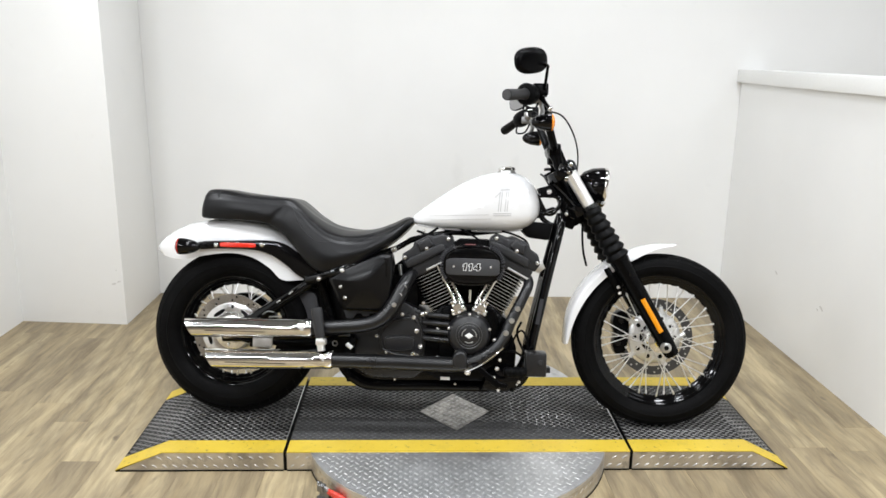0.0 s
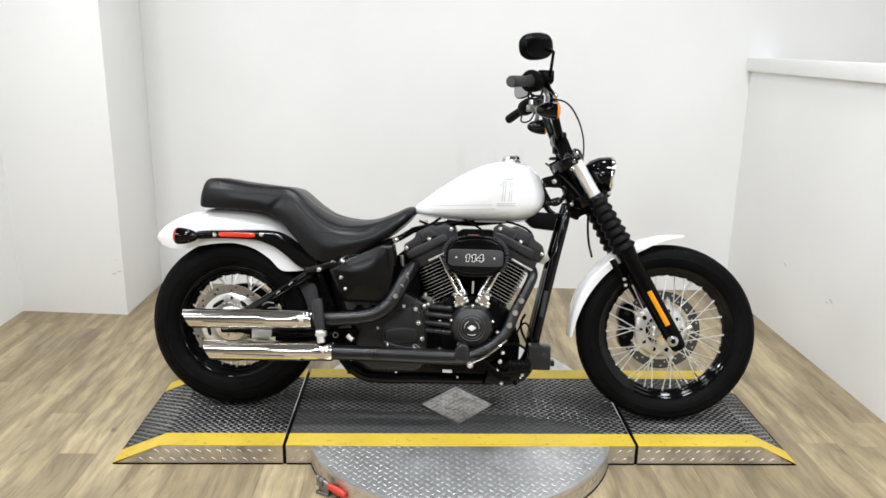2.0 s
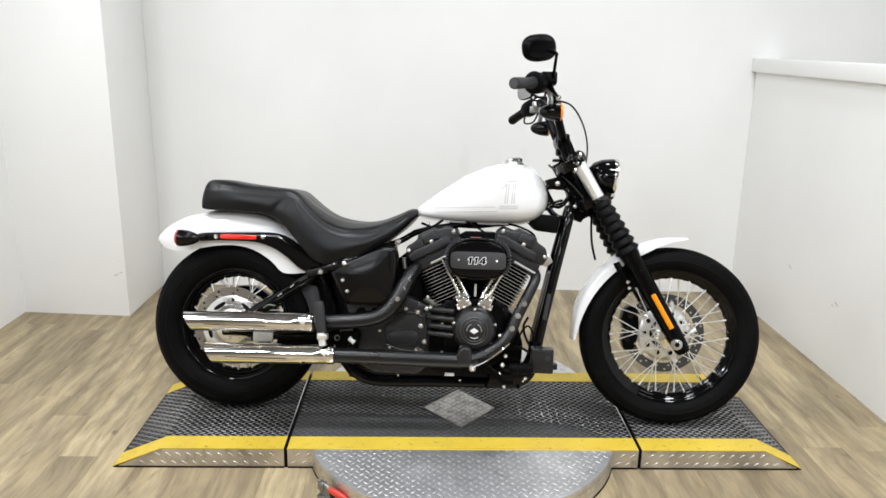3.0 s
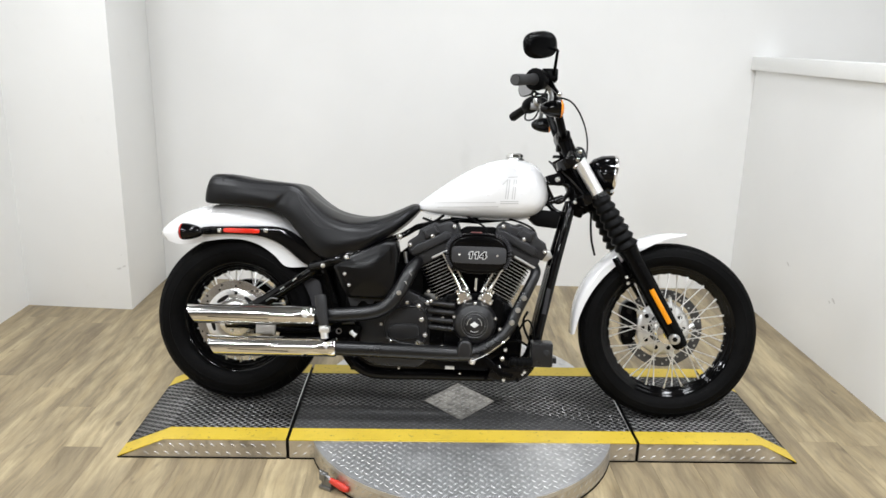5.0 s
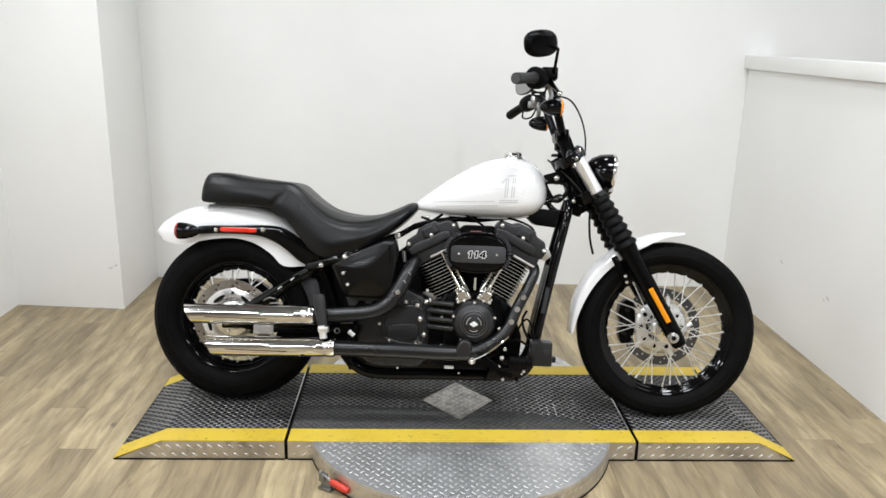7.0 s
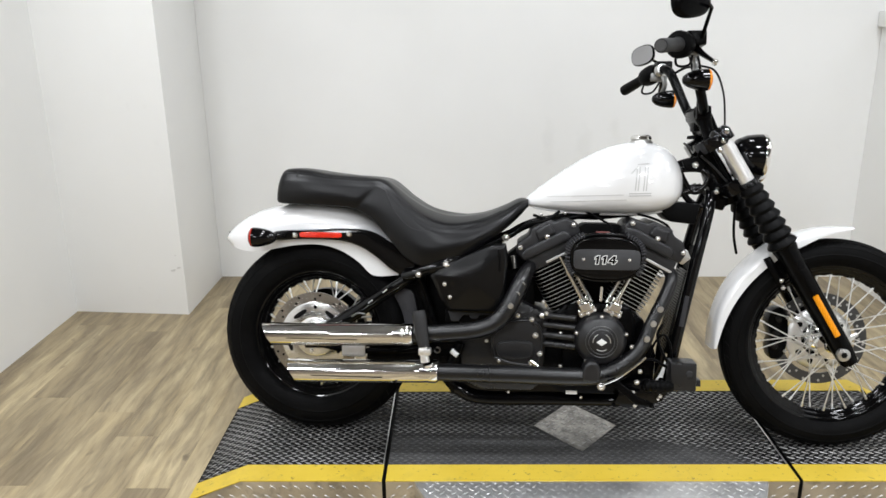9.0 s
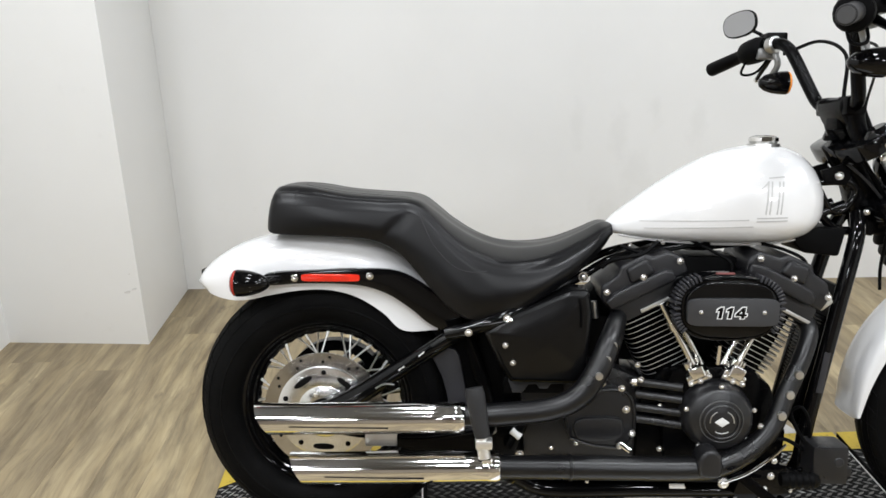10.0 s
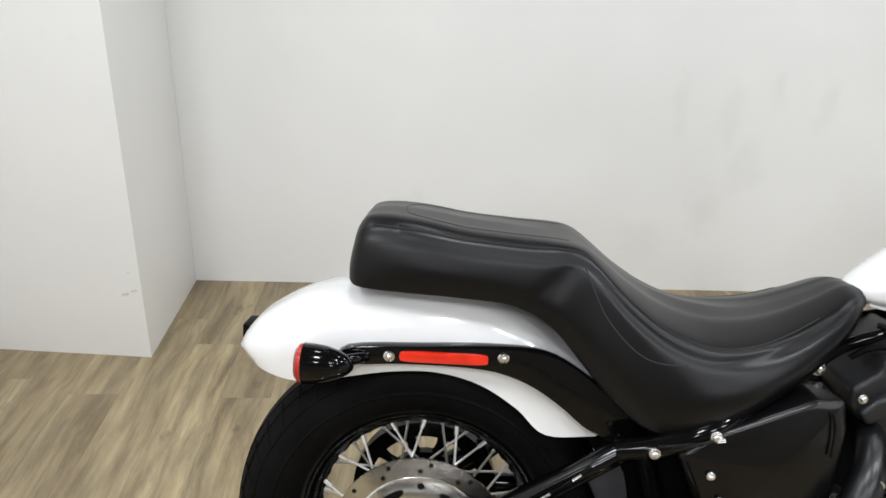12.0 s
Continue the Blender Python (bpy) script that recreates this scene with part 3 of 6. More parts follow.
def on_track(x, y):
    return x < 0.69 and y < np.interp(x, [q[0] for q in TRACK_EDGE], [q[1] for q in TRACK_EDGE])


tread("tread", [c for c in herringbone(SEAM_L + 0.008, SEAM_R - 0.008, DECK_Y0 + STRIPE, 2.76, H, keep=lambda x, y: on_track(x, y) and not on_diamond(x, y, 0.006), size=(0.0135, 0.0044, 0.0015))], TRACK, platform, "raised tread, nearly worn away")
tread("tread", herringbone(SEAM_L + 0.008, SEAM_R - 0.008, DECK_Y0 + STRIPE, DECK_Y1 - STRIPE, H, keep=lambda x, y: not on_diamond(x, y, 0.006) and not on_track(x, y)), DECK_TOP, platform, "raised black tread pattern")
skirt_tread(SEAM_L + 0.008, -0.372, platform, DECK_Y0)
skirt_tread(0.688, SEAM_R - 0.006, platform, DECK_Y0)
inlay = loft([[(MID_X + sx, MID_Y + sy, z) for sx, sy in ((0.139, 0), (0, 0.160), (-0.139, 0), (0, -0.160))] for z in (H - 0.004, H + 0.0012)])
part("diamond_inlay", inlay, INLAY, platform, "bare scratched aluminium diamond")
tread("tread", checker(MID_X - 0.14, MID_X + 0.14, MID_Y - 0.16, MID_Y + 0.16, H + 0.0012, keep=lambda x, y: on_diamond(x, y, -0.012)), TREADALU, platform, "raised lozenges on the inlay")
for sx in (SEAM_L, SEAM_R):
    part("edge_trim", box(sx - 0.0100, DECK_Y0 + STRIPE, H - 0.002, sx - 0.0064, DECK_Y1 - STRIPE, H + 0.0012, 0), ALU, platform, "bare worn section edge")
    part("seam_strip", box(sx - 0.0058, DECK_Y0 + 0.004, 0, sx + 0.0058, DECK_Y1 - 0.004, H - 0.012, 0), GAP, platform, "dark strip filling the gap between sections")


def step_plate(front):
    """The half-round step of bright chequer plate beside the platform's middle."""
    ob = thing("step_plate", "half-round bright aluminium chequer-plate step beside the platform", "step", group="half-round steps")
    s = -1 if front else 1
    cy = MID_Y + s * 0.146
    edge = (DECK_Y0 - 0.0006) if front else (DECK_Y1 + 0.0006)
    r = 0.555
    half = math.sqrt(r * r - (edge - cy) ** 2)
    a0 = math.asin(abs(edge - cy) / r)
    arc = [(MID_X + r * math.cos(a), cy + s * r * math.sin(a)) for a in np.linspace(a0, math.pi - a0, 49)]
    top = loft([[(x, y, z) for x, y in arc] for z in (0.058, H - 0.001)])
    part("top_plate", top, ALU, ob, "bright chequer plate, worn")
    inner = [(MID_X + (r - 0.004) * math.cos(a), cy + s * (r - 0.004) * math.sin(a)) for a in np.linspace(a0, math.pi - a0, 49)]
    wall = loft([[(x, y, 0.0045) for x, y in arc], [(x, y, 0.0578) for x, y in arc], [(x, y, 0.0578) for x, y in inner], [(x, y, 0.0045) for x, y in inner]], closed=False, caps=False)
    part("rim", wall, SKIRT, ob, "bent aluminium rim")
    part("base_strip", loft([[(MID_X + (x - MID_X) * 1.011, cy + (y - cy) * 1.011, z) for x, y in inner] for z in (0.0, 0.0052)]), GAP, ob)
    y0, y1 = (cy - r, edge - 0.004) if front else (edge + 0.004, cy + r)
    cells = checker(MID_X - half, MID_X + half, y0, y1, H - 0.001, keep=lambda x, y: math.hypot(x - MID_X, y - cy) < r - 0.016, size=(0.0122, 0.0034, 0.0014))
    worn = []
    for x, y, z, turn, length, width, rise in cells:
        keep = min(1.0, max(0.60, math.hypot((x - MID_X - 0.04) / 0.34, (y - edge - s * 0.13) / 0.17) ** 1.6))
        worn.append((x, y, z, turn, length * (0.6 + 0.4 * keep), width * (0.6 + 0.4 * keep), rise * 0.8 * keep + 0.0003))
    tread("tread", worn, TREADALU, ob, "raised bright lozenges, worn low in the middle")
    cells = []
    for row, z in enumerate((0.018, 0.045)):
        for k in range(44):
            a = a0 + (k + 0.5 + 0.5 * row) * (math.pi - 2 * a0) / 45
            out = Vector((math.cos(a), s * math.sin(a), 0))
            along = Vector((0, 0, 1)).cross(out)
            cells.append((MID_X + r * out.x, cy + r * out.y, z, radians(38), 0.0115, 0.0036, 0.0015, out, along))
    tread("rim_tread", cells, TREADALU, ob, "raised bright lozenges")
    return ob


step_plate(True)
step_plate(False)

# a red-handled toggle clamp lies against the front step's rim
clamp = thing("toggle_clamp", "steel toggle clamp with a red vinyl grip beside the step", "clamp", pose(-0.296, 2.302, 0.0, 0, 0, -30) @ Matrix.Diagonal((0.74, 0.80, 0.95, 1)))
part("base", box(-0.040, -0.018, 0.0, 0.026, 0.018, 0.012, 0.003), STEEL, clamp, "dull steel base")
part("arm", join(box(-0.028, -0.010, 0.010, 0.024, 0.010, 0.044, 0.004), rod((-0.03, 0, 0.030), (-0.03, 0, 0.062), 0.007), rod((-0.045, 0, 0.058), (0.012, 0, 0.040), 0.008), box(-0.040, -0.014, 0.030, -0.008, 0.014, 0.056, 0.004)), STEEL, clamp, "dull steel lever arm")
part("grip", tube([(0.012, 0, 0.036), (0.05, -0.004, 0.034), (0.09, -0.008, 0.030), (0.118, -0.010, 0.028)], [0.010, 0.013, 0.014, 0.009], 14), HANDLE_RED, clamp, "red vinyl grip")
part("spindle", rod((-0.03, 0, 0.0), (-0.03, 0, 0.034), 0.005), DARKDISC, clamp)

# ------------------------------------------------------------------ the motorcycle
# its own axes: x ahead from the rear tyre's contact, y to its left, z up; it leans on its stand
bike = thing("motorcycle", "white and black cruiser motorcycle with chrome exhausts leaning on the platform", "motorcycle", pose(-0.7005, 2.8127, H + 0.0035, -11.73, 0, -4.385))
REAR, FRONT = Vector((0, 0, 0.323)), Vector((1.632, 0, 0.331))


def steady(xs, ys, smooth=True):
    """A smooth function through some points."""
    pts = glide(list(zip(xs, ys)), 8) if smooth else list(zip(xs, ys))
    px, py = [p[0] for p in pts], [p[1] for p in pts]
    return lambda x: float(np.interp(x, px, py))


def tyre_profile(radius, half, rim):
    out = []
    for k in range(15):
        a = math.pi * k / 14
        out.append((radius - half * 0.98 + half * 0.98 * math.sin(a) ** 0.85, -half * math.cos(a)))
    side = [(rim + 0.012, half * 0.86), (rim, half * 0.66), (rim - 0.004, half * 0.5)]
    return out + side + [(r, -h) for r, h in side[::-1]]


def spoke_mesh(hub_r, hub_y, rim_r, rim_y, twist, radius=0.0022):
    a = Vector((hub_r, hub_y, 0))
    b = Vector((rim_r * math.cos(twist), rim_y, rim_r * math.sin(twist)))
    n = b + (a - b).normalized() * 0.015
    return join(rod(a, b, radius, sides=6), rod(n, b, radius * 1.7, sides=6))


def wheel(name, centre, radius, half, rim, label, count, hub_r):
    """Rim, tyre, hub and laced spokes round the wheel's own centre."""
    w = rim
    lip = half * 0.60
    ribbed = []
    for k in range(41):
        q = 1 - k / 20
        ribbed.append((w - 0.004 - 0.030 * (1 - abs(q) ** 1.4) + 0.0022 * math.sin(abs(q) * 3 * math.tau), lip * q))
    rim_profile = [(w + 0.006, -lip - 0.004), (w + 0.008, -lip + 0.004), (w - 0.006, -lip + 0.008), (w - 0.014, -lip * 0.55), (w - 0.026, -lip * 0.25), (w - 0.028, 0), (w - 0.026, lip * 0.25), (w - 0.014, lip * 0.55), (w - 0.006, lip - 0.008), (w + 0.008, lip - 0.004), (w + 0.006, lip + 0.004), *ribbed]
    ob = part(name, lathe(rim_profile, sides=72), RIM, bike, label, Matrix.Translation(centre))
    part("tyre", lathe(tyre_profile(radius, half, rim), sides=160), RUBBER, ob, "black road tyre")
    for ring_r in (0.0, 0.30, 0.60):
        for s in (-1, 1) if ring_r else (0,):
            y = s * half * ring_r
            groove = radius - half * 0.98 + half * 0.98 * math.sin(math.acos(min(1, abs(y) / half))) ** 0.85
            part("tread_groove", lathe([(groove + 0.0006, y - 0.0022), (groove + 0.0006, y + 0.0022), (groove - 0.003, y)], sides=96), GAP, ob)
    for a in (0.06, 0.50):
        ridge = radius - half * 0.98 + half * 0.98 * math.sin(a) ** 0.85
        for s in (-1, 1):
            y = s * half * math.cos(a)
            part("sidewall_ridge", lathe([(ridge - 0.004, y - s * 0.001), (ridge, y + s * 0.0016), (ridge + 0.004, y - s * 0.001), (ridge, y - s * 0.003)], sides=96), RUBBER, ob)
    line = []
    for q, turn in ((0.42, 0.0), (0.66, 0.028), (0.88, 0.075)):
        r = radius - half * 0.98 + half * 0.98 * math.sin(math.acos(q)) ** 0.85 + 0.0002
        line.append((r * math.cos(turn), -half * q, r * math.sin(turn)))
    for s in (1, -1):
        sipe = part("tread_sipe", tube([(x, y * s, z) for x, y, z in line], 0.0017, 5, 2), GAP, ob)
        for i in range(1, 46):
            again(sipe, pose(0, 0, 0, 0, 360 * (i + 0.25 * s) / 46, 0))
    step = math.tau / count
    for order, (s, t) in enumerate(((-1, 1), (1, 1), (-1, -1), (1, -1))):
        lace = 60 * t
        base = lace - math.degrees(step) * order
        first = part("spoke", spoke_mesh(hub_r, s * half * 0.62, w - 0.031, s * 0.010, radians(lace)), SPOKE, ob, place=pose(0, 0, 0, 0, base, 0))
        for i in range(1, count // 4):
            again(first, pose(0, 0, 0, 0, base + math.degrees(4 * step) * i, 0))
    bed = w - 0.0345
    seat_bm = lathe([(0.0, -0.0014), (0.004, -0.0012), (0.0085, 0.000), (0.011, 0.004), (0.0, 0.004)], (0, 0, 0), "x", 10)
    seat_bm.transform(Matrix.Translation((bed, 0, 0)))
    nipple = part("nipple_seat", seat_bm, RIM, ob, place=pose(0, 0, 0, 0, 4.5, 0))
    for i in range(1, count):
        again(nipple, pose(0, 0, 0, 0, 4.5 + 360 * i / count, 0))
    return ob


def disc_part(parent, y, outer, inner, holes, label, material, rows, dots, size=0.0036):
    """A brake disc: a ring with solid studs, dark or bright, in place of drilled holes."""
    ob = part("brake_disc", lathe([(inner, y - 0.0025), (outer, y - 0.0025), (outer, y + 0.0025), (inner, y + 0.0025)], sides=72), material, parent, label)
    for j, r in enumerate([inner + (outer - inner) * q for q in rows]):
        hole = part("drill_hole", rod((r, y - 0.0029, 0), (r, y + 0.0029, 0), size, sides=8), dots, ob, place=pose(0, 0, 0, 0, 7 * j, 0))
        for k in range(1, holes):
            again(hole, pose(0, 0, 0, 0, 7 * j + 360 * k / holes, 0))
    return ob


rear_wheel = wheel("rear_wheel", REAR, 0.323, 0.076, 0.212, "laced black rear wheel", 40, 0.052)
part("hub", lathe([(0.0, -0.085), (0.022, -0.085), (0.026, -0.070), (0.056, -0.066), (0.056, -0.052), (0.030, -0.045), (0.030, 0.045), (0.056, 0.052), (0.056, 0.066), (0, 0.07)], sides=36), WHEELALU, rear_wheel, "silver hub")
disc_part(rear_wheel, -0.082, 0.146, 0.112, 12, "steel rear brake disc", DISC, (0.35, 0.72), GAP, 0.0040)
part("disc_carrier", lathe([(0.030, -0.0870), (0.062, -0.0870), (0.066, -0.0840), (0.066, -0.0790), (0.030, -0.0790)], sides=40), WHEELALU, rear_wheel, "silver disc carrier")
part("carrier_plate", lathe([(0.062, -0.0852), (0.110, -0.0866), (0.114, -0.0850), (0.114, -0.0818), (0.062, -0.0812)], sides=48), WHEELALU, rear_wheel, "silver slotted carrier plate")
slot = part("carrier_slot", slab(stadium(0.088, 0.0, 0.0075, 0.026, 2.4, 24), -0.0868, -0.0830, 0.0008), GAP, rear_wheel, "dark plate standing for an open slot", pose(0, 0, 0, 0, 20, 0))
for k in range(1, 5):
    again(slot, pose(0, 0, 0, 0, 20 + 72 * k, 0))
for k in range(5):
    a = math.tau * k / 5 + 0.3
    bolt(rear_wheel, 0.098 * math.cos(a), -0.0850, 0.098 * math.sin(a), 0.0075, SATIN)
    bolt(rear_wheel, 0.047 * math.cos(a + 0.4), -0.0870, 0.047 * math.sin(a + 0.4), 0.0075)
part("hub_groove", lathe([(0.0285, -0.0880), (0.0345, -0.0880), (0.0345, -0.0860), (0.0285, -0.0860)], sides=36), GAP, rear_wheel, "dark ring round the axle")
pulley = part("belt_pulley", lathe([(0.104, 0.084), (0.128, 0.080), (0.134, 0.078), (0.134, 0.112), (0.128, 0.110), (0.104, 0.106)], sides=72), SATIN, rear_wheel, "black belt pulley with open windows")
part("pulley_hub", lathe([(0.0, 0.066), (0.056, 0.066), (0.072, 0.084), (0.072, 0.104), (0.0, 0.108)], sides=40), SATIN, pulley)
web = part("web", tube([(0.066, 0.095, 0.0), (0.088, 0.096, 0.0), (0.110, 0.095, 0.0)], [0.013, 0.009, 0.014], 10, 3, 0.6), SATIN, pulley)
for k in range(1, 10):
    again(web, pose(0, 0, 0, 0, 36 * k, 0))
front_wheel = wheel("front_wheel", FRONT, 0.331, 0.052, 0.250, "laced black front wheel", 40, 0.040)
part("hub", lathe([(0.0, -0.060), (0.020, -0.060), (0.024, -0.050), (0.044, -0.046), (0.044, -0.034), (0.028, -0.025), (0.030, 0.025), (0.044, 0.034), (0.058, 0.050), (0.0, 0.052)], sides=36), CHROME, front_wheel, "bright hub")
# bright studs stand for the light showing through the front disc's holes
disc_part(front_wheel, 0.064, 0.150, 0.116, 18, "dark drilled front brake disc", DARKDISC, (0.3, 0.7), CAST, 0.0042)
part("disc_carrier", lathe([(0.030, 0.052), (0.080, 0.054), (0.100, 0.058), (0.103, 0.061), (0.100, 0.064), (0.030, 0.064)], sides=48), SPOKE, front_wheel, "silver disc carrier")
arm = part("carrier_arm", tube([(0.092, 0.060, 0.0), (0.108, 0.061, 0.008), (0.121, 0.062, 0.016)], [0.012, 0.008, 0.008], 10, 3, 0.4), SPOKE, front_wheel)
for k in range(1, 5):
    again(arm, pose(0, 0, 0, 0, 72 * k, 0))
hole = part("carrier_hole", rod((0.078, 0.0505, 0), (0.078, 0.0645, 0), 0.0085, sides=14), GAP, front_wheel, "dark stud standing for a hole in the carrier")
for k in range(1, 10):
    again(hole, pose(0, 0, 0, 0, 36 * k, 0))

# --- mudguards
def guard(stations, thickness, power, name, label):
    """A mudguard lofted from stations of its crown and its lower edge: (crown x, z, edge x, z, half width)."""
    rows = glide(stations, 5)
    def ring(r, inset):
        xt, zt, xe, ze, w = r
        w, out = w - inset, []
        for k in range(25):
            a = math.pi * k / 24
            lift = math.sin(a) ** power
            y = -w * math.copysign(abs(math.cos(a)) ** 0.8, math.cos(a))
            out.append((xe + (xt - xe) * lift, y, ze + (zt - inset * 0.7 - ze) * lift))
        return out
    rings = [ring(r, 0) + ring(r, thickness)[::-1] for r in rows]
    return part(name, loft(rings), WHITE, bike, label, angle=50)


guard([(-0.308, 0.640, -0.300, 0.630, 0.050), (-0.296, 0.662, -0.266, 0.611, 0.078), (-0.262, 0.694, -0.218, 0.600, 0.094), (-0.200, 0.728, -0.170, 0.601, 0.099), (-0.130, 0.747, -0.120, 0.612, 0.100), (-0.05, 0.757, -0.05, 0.624, 0.100), (0.02, 0.757, 0.02, 0.626, 0.100), (0.09, 0.748, 0.088, 0.609, 0.100), (0.16, 0.724, 0.148, 0.572, 0.100), (0.22, 0.686, 0.196, 0.530, 0.100), (0.29, 0.635, 0.276, 0.532, 0.100)], 0.005, 0.55, "rear_fender", "glossy white rear fender")
ff = []
for k in range(9):
    a = radians(183 - k * 12.45)
    r_edge = 0.352 - 0.030 * math.sin(math.pi * k / 8) ** 0.8
    crown = 0.366 + 0.004 * max(0, k - 6)
    if k > 6:
        r_edge = crown - (0.007 if k == 8 else 0.022)
    ff.append((FRONT.x + crown * math.cos(a), FRONT.z + crown * math.sin(a), FRONT.x + r_edge * math.cos(a), FRONT.z + r_edge * math.sin(a), 0.050 + 0.018 * math.sin(math.pi * (k + 0.8) / 9.6) ** 0.5))
guard(ff, 0.004, 0.5, "front_fender", "glossy white front fender")
for s in (-1, 1):
    bracket = slab([(1.405, 0.600), (1.425, 0.610), (1.470, 0.545), (1.480, 0.500), (1.462, 0.497)], s * 0.072 - 0.003, s * 0.072 + 0.003, 0.002)
    part("fender_bracket", bracket, SATIN, bike, "black fender bracket")
    for bx, bz in ((1.461, 0.536), (1.467, 0.514)):
        bolt(bike, bx, -0.078 if s < 0 else 0.078, bz, 0.0075)

# --- fender struts with side markers
for s in (-1, 1):
    y0, y1 = sorted((s * 0.098, s * 0.122))
    strut = part("fender_strut", slab([(-0.125, 0.640), (-0.118, 0.668), (0.0, 0.676), (0.10, 0.680), (0.185, 0.674), (0.250, 0.640), (0.330, 0.575), (0.318, 0.530), (0.262, 0.548), (0.212, 0.588), (0.158, 0.622), (0.09, 0.641), (-0.03, 0.644)], y0, y1, 0.006, 4), GLOSS, bike, "gloss black fender strut")
    m0, m1 = sorted((s * 0.120, s * 0.1275))
    part("side_marker", slab(stadium(0.031, 0.6595, 0.068, 0.0085, 6.0, 28), m0, m1, 0.002), RED, strut, "red side marker lens")
    if s < 0:
        for bx, bz in ((-0.053, 0.6575), (0.122, 0.6635)):
            bolt(strut, bx, -0.123, bz, 0.0070)
            part("bolt_dish", lathe([(0.0066, -0.1240), (0.0086, -0.1232), (0.0086, -0.121), (0.0066, -0.121)], (bx, 0, bz), sides=20), CHROME, strut)
    sig = part("rear_turn_signal", lathe([(0.0, 0.070), (0.007, 0.068), (0.015, 0.060), (0.022, 0.046), (0.0275, 0.028), (0.0305, 0.010), (0.0312, -0.006), (0.0285, -0.008), (0.0, -0.008)], (-0.172, s * 0.152, 0.651), "x", 32), GLOSS, bike, "bullet-shaped black turn signal")
    part("lens", lathe([(0.0, -0.0205), (0.012, -0.0198), (0.023, -0.0175), (0.0295, -0.012), (0.0305, -0.006), (0.0, -0.006)], (-0.172, s * 0.152, 0.651), "x", 32), DEEPRED, sig, "deep red domed lens")
    part("stem", tube([(-0.120, s * 0.150, 0.657), (-0.100, s * 0.135, 0.656), (-0.085, s * 0.112, 0.655)], 0.009), GLOSS, sig)
part("plate_bracket", box(-0.316, 0.0, 0.632, -0.296, 0.055, 0.656, 0.004), MATTE, bike, "matt black number-plate bracket")

# --- seat
SX = [-0.122, -0.116, -0.096, -0.03, 0.05, 0.13, 0.19, 0.235, 0.27, 0.31, 0.36, 0.42, 0.49, 0.55, 0.61, 0.655, 0.682]
S_TOP = steady(SX, [0.816, 0.848, 0.8680, 0.8690, 0.858, 0.849, 0.8425, 0.834, 0.812, 0.781, 0.753, 0.734, 0.726, 0.734, 0.757, 0.778, 0.778])
S_LOW = steady(SX, [0.778, 0.764, 0.757, 0.754, 0.752, 0.744, 0.715, 0.668, 0.628, 0.590, 0.566, 0.577, 0.606, 0.640, 0.682, 0.722, 0.752])
S_HALF = steady(SX, [0.072, 0.092, 0.108, 0.120, 0.127, 0.130, 0.134, 0.142, 0.152, 0.164, 0.174, 0.178, 0.170, 0.152, 0.124, 0.094, 0.058])


PX = [-0.10, 0.0, 0.067, 0.15, 0.20, 0.235, 0.283, 0.33, 0.41, 0.45, 0.505, 0.56, 0.62, 0.684]
A_U = steady(PX, [0.64, 0.68, 0.69, 0.69, 0.68, 0.64, 0.55, 0.50, 0.45, 0.45, 0.42, 0.38, 0.36, 0.35])
A_V = steady(PX, [0.98, 0.965, 0.95, 0.975, 1.0, 1.0, 0.985, 0.975, 0.94, 0.94, 0.97, 0.98, 0.98, 0.98])
B_U = steady(PX, [0.83, 0.85, 0.85, 0.84, 0.82, 0.785, 0.81, 0.82, 0.82, 0.82, 0.78, 0.72, 0.69, 0.66])
B_V = steady(PX, [0.875, 0.855, 0.855, 0.89, 0.95, 0.96, 0.915, 0.88, 0.82, 0.81, 0.83, 0.84, 0.84, 0.84])
C_U = steady(PX, [0.965, 0.965, 0.965, 0.955, 0.935, 0.915, 0.93, 0.94, 0.945, 0.945, 0.935, 0.93, 0.92, 0.91])
C_V = steady(PX, [0.60, 0.56, 0.56, 0.62, 0.70, 0.75, 0.70, 0.66, 0.57, 0.56, 0.58, 0.60, 0.60, 0.60])
STEP = 5


def seat_half(x):
    """The seat's skin on one side at x, from its crown to its sole: (share of the half width, share of the height)."""
    roll = (C_U(x) * 0.5 + B_U(x) * 0.5 + 0.007, C_V(x) * 0.5 + B_V(x) * 0.5 + 0.004)
    line = [(0.0, 1.0), (A_U(x) * 0.55, 0.35 + 0.65 * A_V(x)), (A_U(x), A_V(x)), (B_U(x), B_V(x)), roll, (C_U(x), C_V(x)), (1.0, 0.33), (0.965, 0.10), (0.88, 0.0), (0.40, 0.0)]
    return [tuple(q) for q in glide(line, STEP)]


def skin(x, u, v):
    """A point of the seat's near or far skin; a stretched fold runs up from the fender into the flank."""
    low, z = S_LOW(x), S_LOW(x) + (S_TOP(x) - S_LOW(x)) * v
    fold = 0.0
    if v < 0.8 and abs(u) > 0.8:
        for fx, fz, slope, depth in ((0.150, 0.752, 0.95, 0.0045), (0.172, 0.742, 1.35, 0.0026)):
            run = x - fx
            gap = (z - fz - run * slope) / math.hypot(1, slope)
            fold += depth * math.exp(-(gap / 0.010) ** 2) * math.exp(-((run - 0.022) / 0.032) ** 2)
    tuck = 0.012 * (v - 0.45) * (S_TOP(x) - low) / 0.1 if x < -0.05 else 0.0
    return (x + tuck, (S_HALF(x) - fold) * u, z)


def seat_ring(x):
    half = seat_half(x)
    return [skin(x, u, v) for u, v in half] + [skin(x, -u, v) for u, v in half[:0:-1]]


